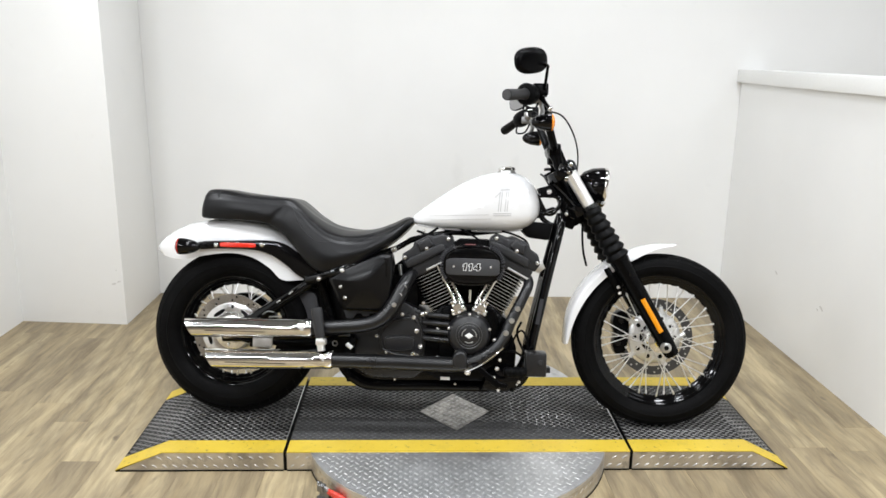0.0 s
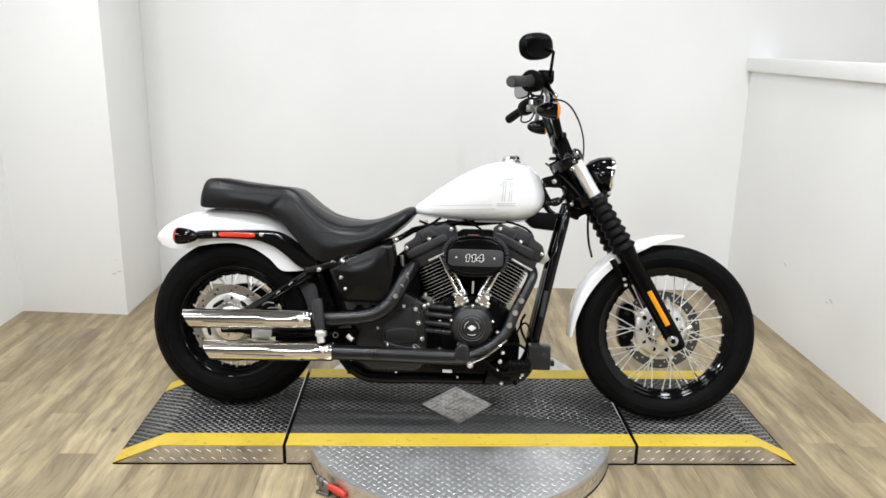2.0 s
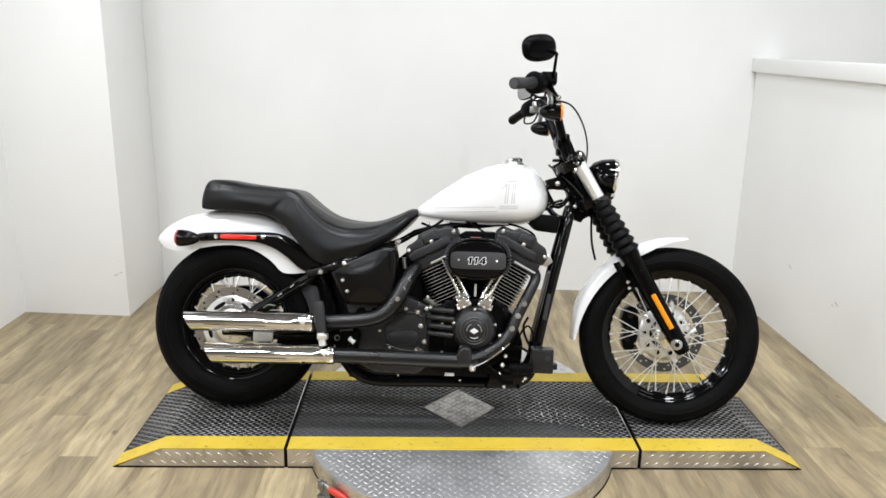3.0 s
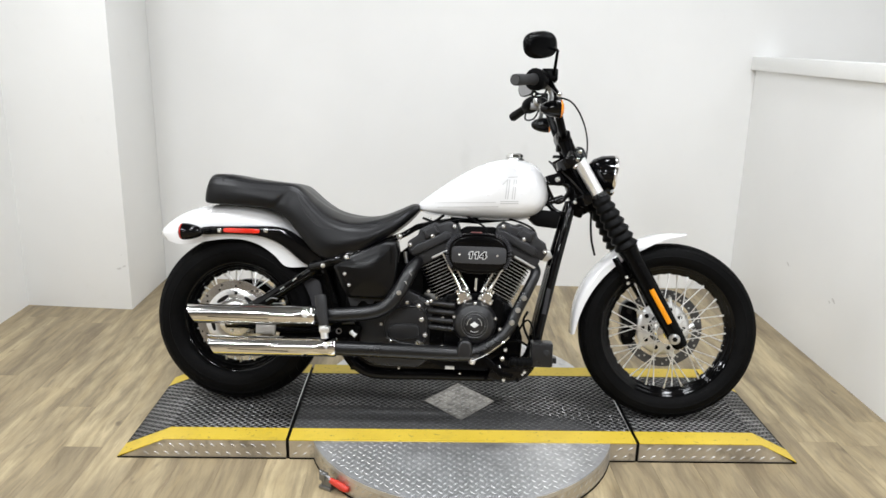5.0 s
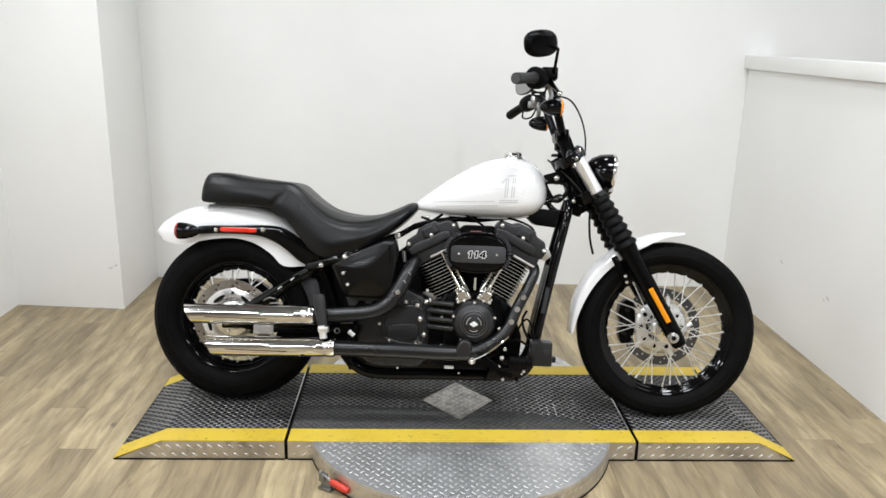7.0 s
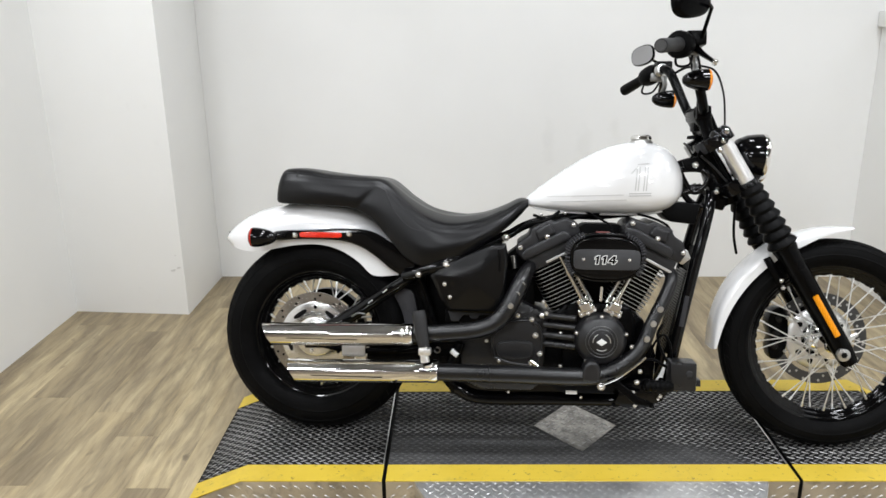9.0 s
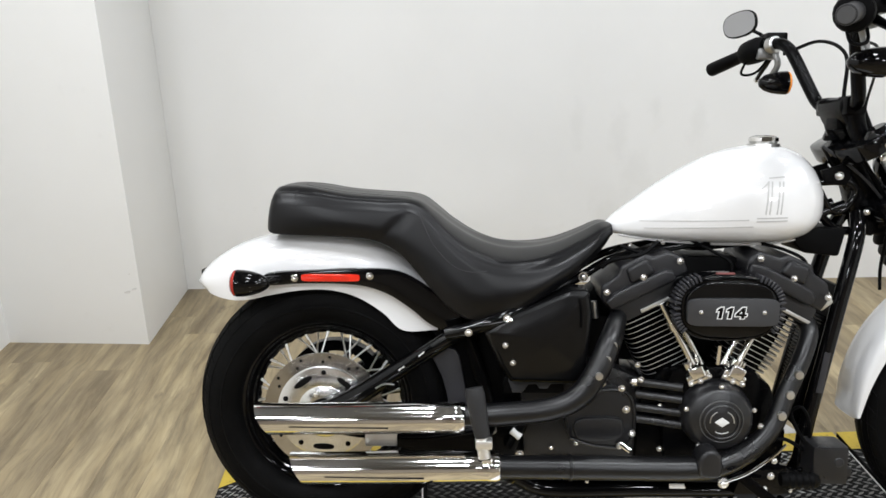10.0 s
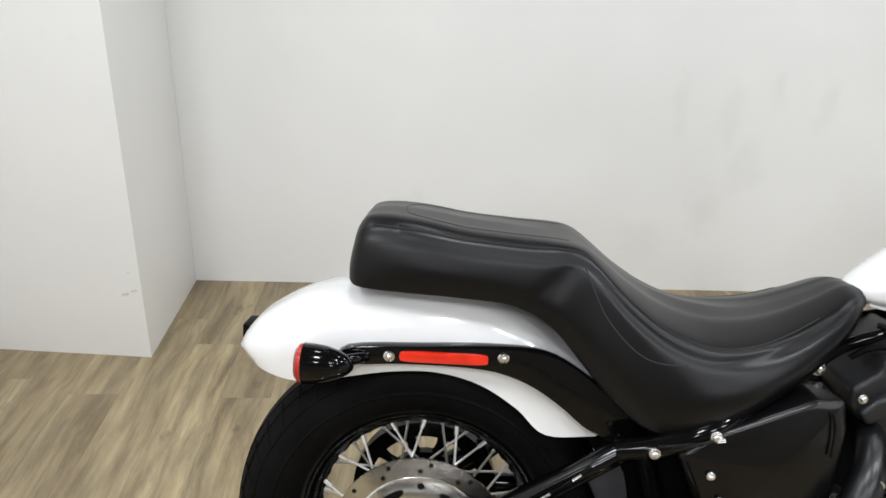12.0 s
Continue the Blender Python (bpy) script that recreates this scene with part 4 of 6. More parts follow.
seat = part("seat", loft([seat_ring(x) for x in np.concatenate([np.linspace(-0.122, -0.06, 14), np.linspace(-0.054, 0.645, 110), np.linspace(0.652, 0.684, 8)])]), LEATHER, bike, "two-up black vinyl seat with stitched seams", angle=50)


def seat_seam(points, thick=0.0011):
    """A stitched line on both flanks: points of (x, height share), or of x alone along the crease."""
    for side in (-1, 1):
        line = []
        for q in glide(points, 6):
            x = float(q[0])
            if len(q) == 1:
                u, v = B_U(x), B_V(x)
            else:
                v = float(q[1])
                half = seat_half(x)[3 * STEP:]
                u = float(np.interp(-v, [-h[1] for h in half[:5 * STEP]], [h[0] for h in half[:5 * STEP]]))
            p = skin(x, u * side, v)
            line.append((p[0], p[1], p[2] + 0.0002))
        part("seam", tube(line, thick, 6, 1), THREAD, seat)


seat_seam([(x,) for x in np.linspace(-0.09, 0.60, 24)])
seat_seam([(0.236, 0.86), (0.250, 0.72), (0.272, 0.60), (0.319, 0.565), (0.358, 0.61), (0.39, 0.66)])


def top_seam(points):
    """A faint stitched line on the pillion's upper face: points of (x, share of the half width)."""
    line = []
    for x, share in glide(points, 6):
        x, share = float(x), float(share)
        half = seat_half(x)[:3 * STEP + 1]
        p = skin(x, share, float(np.interp(abs(share), [h[0] for h in half], [h[1] for h in half])))
        line.append(p)
    part("seam", tube(line, 0.0007, 6, 1), THREAD, seat)


for s in (-1, 1):
    top_seam([(-0.040, 0.12 * s), (-0.032, 0.36 * s), (0.0, 0.50 * s), (0.07, 0.54 * s), (0.14, 0.52 * s), (0.215, 0.50 * s)])
top_seam([(-0.040, -0.12), (-0.042, 0.0), (-0.040, 0.12)])
part("snap", lathe([(0.0, -0.004), (0.006, -0.003), (0.008, 0.0), (0.0, 0.002)], (0.365, -0.166, 0.600), sides=16), MATTE, seat, "black snap stud")

# --- tank
TX = [0.668, 0.690, 0.735, 0.800, 0.87, 0.94, 1.01, 1.07, 1.115, 1.148, 1.166]
T_TOP = steady(TX, [0.770, 0.793, 0.828, 0.874, 0.916, 0.946, 0.960, 0.957, 0.938, 0.898, 0.845])
T_LOW = steady(TX, [0.760, 0.752, 0.744, 0.737, 0.733, 0.731, 0.732, 0.737, 0.750, 0.778, 0.812])
T_HALF = steady(TX, [0.016, 0.040, 0.066, 0.094, 0.118, 0.134, 0.141, 0.138, 0.122, 0.088, 0.030])


def tank_side(x, z):
    """How far the tank's flank stands out at a height."""
    top, low, w = T_TOP(x), T_LOW(x), T_HALF(x)
    mid = low + (top - low) * 0.40
    q = (z - mid) / (top - mid) if z > mid else (z - mid) / (mid - low)
    n = 2.05 if z > mid else 3.2
    return w * max(0.0, 1 - abs(q) ** n) ** (1 / n)


def tank_ring(x, n=44):
    top, low, w = T_TOP(x), T_LOW(x), T_HALF(x)
    mid, out = low + (top - low) * 0.40, []
    for k in range(n):
        a = math.tau * k / n
        c, s = math.cos(a), math.sin(a)
        e = 2 / (2.05 if s > 0 else 3.2)
        out.append((x, w * math.copysign(abs(c) ** e, c), mid + ((top - mid) if s > 0 else (mid - low)) * math.copysign(abs(s) ** e, s)))
    return out


tank = part("fuel_tank", loft([tank_ring(x) for x in np.concatenate([np.linspace(0.668, 0.69, 6), np.linspace(0.70, 1.11, 42), np.linspace(1.118, 1.166, 14)])]), WHITE, bike, "glossy white teardrop fuel tank", angle=70)
part("tank_seam", tube([(x, -tank_side(x, T_LOW(x) + 0.004) * 0.96, T_LOW(x) + 0.001) for x in np.linspace(0.70, 1.13, 24)], 0.003, 6, 1), WHITE, tank)


def tank_decal(x0, z0, x1, z1, width):
    """A flat painted bar on the near flank, following its curve."""
    n, rings = 14, []
    along = Vector((x1 - x0, 0, z1 - z0)).normalized()
    across = Vector((-along.z, 0, along.x)) * width * 0.5
    for k in range(n + 1):
        x, z = x0 + (x1 - x0) * k / n, z0 + (z1 - z0) * k / n
        ring = []
        for sx, out in ((-1, 0.0006), (1, 0.0006), (1, -0.001), (-1, -0.001)):
            px, pz = x + across.x * sx, z + across.z * sx
            ring.append((px, -tank_side(px, pz) - out, pz))
        rings.append(ring)
    part("decal", loft(rings), DECAL, tank, "thin silver-grey tank graphic")


tank_decal(0.742, 0.786, 0.968, 0.795, 0.0022)
tank_decal(0.752, 0.770, 0.978, 0.780, 0.0022)
for x in (1.002, 1.010, 1.026, 1.034):
    tank_decal(x, 0.808, x + 0.006, 0.880, 0.0030)
for z in (0.792, 0.799):
    tank_decal(0.984, z, 1.050, z + 0.002, 0.0030)
tank_decal(0.990, 0.860, 1.010, 0.880, 0.0030)
tank_decal(1.010, 0.887, 1.044, 0.890, 0.0030)
cap = part("fuel_cap", lathe([(0.0, 0.024), (0.026, 0.023), (0.033, 0.018), (0.034, 0.010), (0.030, 0.006), (0.028, 0.0), (0.0, 0.0)], (1.035, -0.010, 0.957), "z", 36), CHROME, tank, "chrome filler cap")
part("cap_ring", lathe([(0.030, 0.004), (0.036, 0.004), (0.038, -0.004), (0.030, -0.006)], (1.035, -0.010, 0.957), "z", 36), CAST, cap)

# --- frame
def both(name, points, radius, label="", material=None, sides=14):
    for s in (-1, 1):
        part(name, tube([(x, s * y, z) for x, y, z in points], radius, sides), material or GLOSS, bike, label)


both("frame_tube", [(0.30, 0.150, 0.535), (0.36, 0.162, 0.552), (0.435, 0.164, 0.583), (0.52, 0.122, 0.620), (0.615, 0.060, 0.656), (0.72, 0.048, 0.705), (1.0, 0.045, 0.75), (1.22, 0.03, 0.82)], [0.017, 0.017, 0.016, 0.014, 0.011, 0.010, 0.010, 0.012], "gloss black frame tube")
both("down_tube", [(1.250, 0.035, 0.80), (1.236, 0.065, 0.74), (1.195, 0.080, 0.56), (1.145, 0.088, 0.32), (1.128, 0.090, 0.215), (1.085, 0.092, 0.158), (1.00, 0.093, 0.146), (0.75, 0.095, 0.141), (0.54, 0.098, 0.138), (0.46, 0.10, 0.170)], 0.0175, "gloss black cradle tube")
both("rear_downtube", [(0.46, 0.10, 0.170), (0.42, 0.10, 0.230), (0.40, 0.10, 0.34), (0.36, 0.11, 0.48), (0.335, 0.13, 0.545)], 0.0175, "black rear frame tube", SATIN)
both("swingarm", [(0.0, 0.118, 0.325), (0.08, 0.122, 0.372), (0.20, 0.128, 0.452), (0.32, 0.130, 0.530)], [0.030, 0.026, 0.021, 0.018], "gloss black swingarm upper tube")
both("swingarm_arm", [(-0.02, 0.118, 0.318), (0.12, 0.122, 0.318), (0.30, 0.120, 0.330), (0.46, 0.105, 0.345)], [0.026, 0.020, 0.020, 0.028], "gloss black swingarm lower tube")
for s in (-1, 1):
    part("axle_nut", lathe([(0, -0.014), (0.016, -0.012), (0.019, 0.0), (0.0, 0.0)], (0, -0.137, 0.323) if s < 0 else (0, 0.150, 0.323), sides=6), CHROME, bike)
part("inner_guard", slab([(0.262, 0.478), (0.318, 0.484), (0.336, 0.42), (0.346, 0.35), (0.346, 0.27), (0.306, 0.27), (0.300, 0.36), (0.285, 0.42)], -0.100, -0.086, 0.004, 3), GREYPLAST, bike, "dark grey plastic inner mudguard")
# added black fillers, down to the box at the gearbox, keep dark gaps dark
part("inner_mudguard", box(0.282, -0.092, 0.500, 0.362, 0.092, 0.585, 0.010), MATTE, bike)
part("downtube_cover", slab([(1.226, 0.63), (1.212, 0.63), (1.193, 0.56), (1.155, 0.38), (1.167, 0.38), (1.205, 0.56)], -0.072, 0.072, 0.003), MATTE, bike, "matt black filler between the down tubes")
part("rear_housing", slab([(0.331, 0.28), (0.330, 0.323), (0.325, 0.380), (0.310, 0.436), (0.286, 0.488), (0.256, 0.535), (0.30, 0.56), (0.368, 0.545), (0.368, 0.28)], -0.080, 0.080, 0.0), MATTE, bike, "matt black filler ahead of the rear tyre")
part("swingarm_plate", slab([(0.17, 0.250), (0.19, 0.325), (0.46, 0.340), (0.46, 0.235), (0.30, 0.225)], -0.116, -0.102, 0.004), SATIN, bike, "black filler behind the gap between the mufflers")
part("oil_tank", box(0.365, -0.085, 0.20, 0.48, 0.095, 0.545, 0.012), MATTE, bike, "black filler under the seat")
part("frame_web", box(0.56, -0.06, 0.42, 0.71, 0.07, 0.56, 0.012), MATTE, bike)
part("shock_body", tube([(0.45, 0.0, 0.36), (0.60, 0.0, 0.44)], 0.04, 16, 1), SATIN, bike)
part("neck", join(tube([(1.215, 0, 0.955), (1.325, 0, 0.775)], 0.034, 20, 1), slab([(1.215, 0.905), (1.262, 0.90), (1.318, 0.80), (1.290, 0.745), (1.262, 0.755), (1.250, 0.80)], -0.030, 0.030, 0.006)), SATIN, bike, "black steering head")
for s in (-1, 1):
    plate = slab([(1.155, 0.900), (1.205, 0.915), (1.225, 0.885), (1.212, 0.865), (1.168, 0.870)], s * 0.043 - 0.006, s * 0.043 + 0.006, 0.003)
    part("neck_bracket", plate, MATTE, bike)
loop = [(1.150, 0.872), (1.200, 0.874), (1.232, 0.866), (1.240, 0.842), (1.214, 0.808), (1.190, 0.806), (1.172, 0.830), (1.150, 0.872)]
part("neck_gusset", tube([(x, -0.036, z) for x, z in loop], 0.0085, 10, 4), GLOSS, bike, "black looped gusset")
part("neck_gusset", tube([(1.150, -0.034, 0.86), (1.165, -0.036, 0.80), (1.20, -0.04, 0.765), (1.24, -0.04, 0.76)], 0.010, 10, 4), GLOSS, bike)
bolt(bike, 1.196, -0.050, 0.888, 0.011)
bolt(bike, 1.264, -0.050, 0.806, 0.009)
part("horn_box", slab([(1.075, 0.756), (1.120, 0.774), (1.212, 0.768), (1.198, 0.704), (1.120, 0.712)], -0.072, 0.072, 0.008), MATTE, bike, "matt black electrical box under the tank")
cooler = part("oil_cooler", box(-0.008, -0.066, -0.135, 0.008, 0.066, 0.135, 0.002), SATIN, bike, "finned black oil cooler", pose(1.160, 0, 0.425, 0, 12.2, 0))
cool_fin = part("fin", box(-0.014, -0.062, 0.0, 0.014, 0.062, 0.0035, 0), SATIN, cooler, place=Matrix.Translation((0, 0, -0.13)))
for k in range(1, 31):
    again(cool_fin, Matrix.Translation((0, 0, -0.13 + 0.0085 * k)))

# glints modelled as bright slivers, a cable and a bracket along the rear frame
part("seat_bracket", tube([(0.352, -0.183, 0.560), (0.40, -0.186, 0.568), (0.445, -0.183, 0.577)], 0.0026, 8), SHEEN, bike, "black bracket rod")
for u in (0.440,):
    part("rod_end", tube([(u - 0.006, -0.1875, 0.5600 + (u - 0.352) * 0.183), (u + 0.006, -0.1875, 0.5622 + (u - 0.352) * 0.183)], 0.0036, 8, 1), BOLT, bike, "bright rod end")
part("brake_line", tube([(0.262, -0.150, 0.506), (0.235, -0.153, 0.484), (0.20, -0.154, 0.458), (0.165, -0.150, 0.432)], 0.0030, 8), SATIN, bike)
for cx, cz in ((0.243, 0.489), (0.197, 0.455)):
    part("line_clip", tube([(cx - 0.007, -0.156, cz - 0.005), (cx + 0.006, -0.156, cz + 0.005)], 0.0022, 8, 1), BOLT, bike, "bright sliver standing for a glint on the swingarm")
part("sensor_bracket", tube([(0.135, -0.148, 0.404), (0.155, -0.152, 0.416), (0.178, -0.150, 0.414)], 0.0024, 8), STEEL, bike, "dull sensor bracket")

# --- engine: a narrow V of two finned cylinders on a black crankcase
CRANK = Vector((0.892, 0, 0.300))


def cylinder(lean, name, shift, drop):
    """A finned barrel and its rocker box, built upright about the crank and tilted; lean: degrees ahead."""
    place = pose(CRANK.x + shift, 0.0, CRANK.z - drop, 0, lean, 0)
    core = part(name, join(loft([[(x, y, z) for x, y in stadium(0, -0.01, 0.052, 0.085, 3.5, 32)] for z in (0.13, 0.345)])), SATIN, bike, "finned black barrel", place)
    fin_outline = stadium(0, -0.012, 0.064, 0.102, 5.0, 32)
    edge_outline = stadium(0, -0.012, 0.0650, 0.1032, 5.0, 32)
    for k in range(14):
        z = 0.156 + k * 0.0122
        g = 0.90 + 0.10 * min(1.0, k / 4)
        if k == 0:
            plate = part("fin", loft([[(x, y, zz) for x, y in fin_outline] for zz in (-0.0019, 0.0019)]), SATIN, core)
            plate.matrix_basis = Matrix.Translation((0, 0, z)) @ Matrix.Diagonal((g, g, 1, 1))
            rim = part("fin_edge", loft([[(x, y, zz) for x, y in edge_outline] for zz in (-0.0006, 0.0006)]), FINEDGE, core, "bright machined fin edge")
            rim.matrix_basis = plate.matrix_basis.copy()
        else:
            m = Matrix.Translation((0, 0, z)) @ Matrix.Diagonal((g, g, 1, 1))
            again(plate, m), again(rim, m)
    return core


rear_cyl = cylinder(-26.5, "rear_cylinder", 0.003, 0.010)
front_cyl = cylinder(27.5, "front_cylinder", 0.012, 0.002)
for core, dx in ((rear_cyl, 0.030), (front_cyl, -0.018)):
    part("cylinder_head", box(-0.090 + dx, -0.118, 0.322, 0.092 + dx, 0.060, 0.368, 0.008), WRINKLE, core, "wrinkle-black cylinder head")
    shape = [(-0.098, 0.366), (-0.106, 0.396), (-0.092, 0.424), (-0.046, 0.430), (-0.034, 0.446), (0.030, 0.449), (0.040, 0.434), (0.078, 0.430), (0.102, 0.402), (0.098, 0.366)]
    part("rocker_cover", slab([(x + dx, z) for x, z in shape], -0.122, 0.058, 0.011, 0, 3), WRINKLE, core, "wrinkle-black rocker cover")
    part("rocker_step", slab([(x + dx, z) for x, z in ((-0.096, 0.366), (-0.100, 0.390), (-0.070, 0.399), (0.052, 0.399), (0.066, 0.388), (0.066, 0.366))], -0.137, -0.118, 0.007, 0, 3), WRINKLE, core, "stepped lower flank")
    part("rocker_hump", slab([(x + dx, z) for x, z in ((-0.030, 0.400), (-0.026, 0.436), (0.024, 0.440), (0.032, 0.400))], -0.131, -0.110, 0.009, 0, 3), WRINKLE, core, "raised hump")
    for bx, bz in ((-0.087, 0.409), (0.001, 0.404), (0.089, 0.402)):
        bolt(core, bx + dx, -0.133, bz, 0.0085)
    part("port_trim", box(-0.012 + dx * 0.2, -0.1235, 0.328, 0.075 + dx * 0.2, -0.1170, 0.336, 0.002), FINEDGE, core, "bright machined strip")

part("crankcase", join(slab([(0.735, 0.205), (0.750, 0.40), (0.800, 0.455), (0.990, 0.455), (1.045, 0.41), (1.085, 0.30), (1.080, 0.205), (1.02, 0.170), (0.80, 0.170)], -0.120, 0.125, 0.014), slab([(0.800, 0.24), (0.800, 0.43), (0.850, 0.462), (0.960, 0.462), (1.010, 0.43), (1.012, 0.26), (0.95, 0.215), (0.86, 0.215)], -0.150, -0.110, 0.012, 3)), SATIN, bike, "black crankcase")
gear = part("gearcase", join(slab([(0.48, 0.20), (0.47, 0.38), (0.52, 0.45), (0.66, 0.46), (0.75, 0.42), (0.765, 0.22), (0.70, 0.17), (0.54, 0.17)], -0.105, 0.110, 0.014), slab([(0.585, 0.285), (0.575, 0.345), (0.62, 0.395), (0.70, 0.405), (0.735, 0.36), (0.725, 0.27), (0.65, 0.262)], -0.135, -0.10, 0.010, 4)), CASE, bike, "black gearbox case")
lip = [(x, -0.1352, z) for x, z in ((0.585, 0.285), (0.578, 0.345), (0.62, 0.392), (0.70, 0.401), (0.730, 0.36), (0.721, 0.273), (0.65, 0.266))]
part("case_lip", tube(lip + lip[:1], 0.0042, 8, 4), SHIELD, gear, "rounded lip round the gearbox cover")
part("clutch_bulge", slab([(0.598, 0.292), (0.592, 0.320), (0.612, 0.336), (0.690, 0.338), (0.706, 0.320), (0.700, 0.292), (0.660, 0.283), (0.620, 0.283)], -0.148, -0.13, 0.006, 4), CASE, gear, "raised black cover")
part("engine_guard", slab([(0.44, 0.145), (0.47, 0.24), (0.80, 0.235), (1.06, 0.235), (1.10, 0.19), (1.05, 0.150), (0.80, 0.142)], -0.085, 0.10, 0.008), GLOSS, bike, "black lower engine cases")
for z in (0.418, 0.389, 0.358, 0.330):
    part("case_rib", tube([(0.738, -0.122, z), (0.790, -0.140, z - 0.001), (0.834, -0.156, z - 0.002)], 0.0098, 12, 1), CASE, bike)
part("sensor_cap", lathe([(0.0, -0.016), (0.0075, -0.015), (0.0105, -0.010), (0.0105, 0.006), (0.0, 0.006)], (0.737, -0.121, 0.418), "x", 18), BOLT, bike, "bright sensor cap")
for bx, by, bz, r in ((0.652, -0.137, 0.468, 0.010), (0.700, -0.140, 0.408, 0.009), (0.712, -0.140, 0.358, 0.0105), (0.727, -0.140, 0.300, 0.010), (0.745, -0.130, 0.425, 0.009), (0.700, -0.140, 0.270, 0.010), (0.560, -0.110, 0.33, 0.007), (0.600, -0.137, 0.274, 0.007), (0.790, -0.135, 0.365, 0.0075), (0.792, -0.135, 0.262, 0.0075), (0.735, -0.138, 0.463, 0.0075), (0.657, -0.137, 0.418, 0.008), (0.47, -0.125, 0.240, 0.011), (0.545, -0.11, 0.250, 0.006)):
    bolt(bike, bx, by, bz, r)
part("sensor", tube([(0.700, -0.142, 0.276), (0.722, -0.150, 0.262)], 0.008, 10, 1), CHROME, bike, "bright switch body")
part("sensor_plug", tube([(0.450, -0.13, 0.300), (0.470, -0.135, 0.285)], 0.009, 10, 1), LABEL, bike, "pale connector plug")

cam_cover = part("cam_cover", lathe([(0.0, -0.212), (0.030, -0.212), (0.036, -0.209), (0.062, -0.206), (0.071, -0.198), (0.078, -0.180), (0.080, -0.150), (0.0, -0.150)], (0.907, 0, 0.357), sides=56), CASE, bike, "round black cam cover")
part("cover_ring", lathe([(0.0365, -0.2132), (0.0375, -0.2138), (0.0390, -0.213), (0.0390, -0.208), (0.0365, -0.208)], (0.907, 0, 0.357), sides=48), DARKDISC, cam_cover, "machined grey ring")
part("outer_ring", lathe([(0.0455, -0.2098), (0.0470, -0.2104), (0.0485, -0.2094), (0.0485, -0.205), (0.0455, -0.205)], (0.907, 0, 0.357), sides=48), DARKDISC, cam_cover, "machined grey ring")
part("cover_badge", slab([(0.907 - 0.016, 0.357), (0.907, 0.357 - 0.011), (0.907 + 0.016, 0.357), (0.907, 0.357 + 0.011)], -0.2145, -0.211, 0.001), LABEL, cam_cover, "plain silver diamond badge")
for a in (30, 150, 270):
    part("badge_arc", tube([(0.907 + 0.026 * math.cos(radians(a + d)), -0.2125, 0.357 + 0.026 * math.sin(radians(a + d))) for d in (-34, -17, 0, 17, 34)], 0.0013, 8, 2), CAST, cam_cover, "silver arc")
for k in range(5):
    a = math.tau * k / 5 + 0.31
    bolt(cam_cover, 0.907 + 0.052 * math.cos(a) * (1.5 if k in (0, 2) else 1.45), -0.196, 0.357 + 0.0755 * math.sin(a), 0.0062)

# lifter blocks and pushrod tubes in chrome
for s, foot, head in ((-1, (0.862, 0.452), (0.783, 0.606)), (1, (0.948, 0.452), (1.022, 0.604))):
    block = part("lifter_block", join(box(-0.027, -0.168, -0.024, 0.027, -0.118, 0.002, 0.005, 3), box(-0.017, -0.173, -0.012, 0.017, -0.12, 0.018, 0.005, 3), rod((-0.009, -0.152, 0.012), (-0.009, -0.152, 0.030), 0.0115, sides=16, bevel=0.002), rod((0.010, -0.140, 0.012), (0.010, -0.140, 0.030), 0.0115, sides=16, bevel=0.002)), CHROME, bike, "chrome lifter block", pose(foot[0], 0, foot[1], 0, 25 * s, 0))
    for dx, dz in ((-0.022, -0.018), (0.022, -0.018), (0.0, -0.022)):
        bolt(block, dx, -0.169, dz + 0.004, 0.0068)
    for dy, off in ((-0.150, 0.0), (-0.126, -s * 0.022)):
        part("pushrod_tube", join(tube([(foot[0] + off, dy, foot[1] + 0.005), (head[0] + off, dy + 0.012, head[1])], 0.0078, 14, 1), tube([(foot[0] + off, dy, foot[1] + 0.002), (foot[0] + off + (head[0] - foot[0]) * 0.18, dy + 0.002, foot[1] + (head[1] - foot[1]) * 0.18)], 0.0108, 14, 1), tube([(foot[0] + off + (head[0] - foot[0]) * 0.62, dy + 0.008, foot[1] + (head[1] - foot[1]) * 0.62), (foot[0] + off + (head[0] - foot[0]) * 0.72, dy + 0.009, foot[1] + (head[1] - foot[1]) * 0.72)], 0.0100, 14, 1)), CHROME, bike, "chrome pushrod tube")

# air cleaner with its number plate
AX, AZ = 0.912, 0.611
air = part("air_cleaner", slab(stadium(AX, AZ, 0.112, 0.073, 2.6, 64), -0.205, -0.125, 0.012, 0, 3), GLOSS, bike, "oval gloss black air cleaner cover")
bead = [(x, -0.205, z) for x, z in stadium(AX, AZ, 0.1045, 0.0675, 2.7, 48)]
part("cover_bead", tube(bead + bead[:1], 0.0032, 8, 1), RIM, air, "gloss black rolled bead")
part("cover_face", slab(stadium(AX, AZ, 0.096, 0.061, 2.9, 56), -0.219, -0.2045, 0.010, 0, 3), GLOSS, air, "domed gloss black face")
for k in range(60):
    a = math.tau * k / 60
    if -0.6 < math.sin(a) < 0.90:
        c, s = math.cos(a), math.sin(a)
        rx, rz = AX + 0.1115 * math.copysign(abs(c) ** 0.77, c), AZ + 0.0725 * math.copysign(abs(s) ** 0.77, s)
        turn = pose(rx, -0.190, rz, 0, -math.degrees(math.atan2(s / 0.0725, c / 0.1115)), 0)
        if k == 0:
            rib = part("filter_rib", box(-0.0075, -0.020, -0.0026, 0.0075, 0.020, 0.0026, 0.0012, 1), GREYPLAST, air, "dark grey filter rib", turn)
        else:
            again(rib, turn)
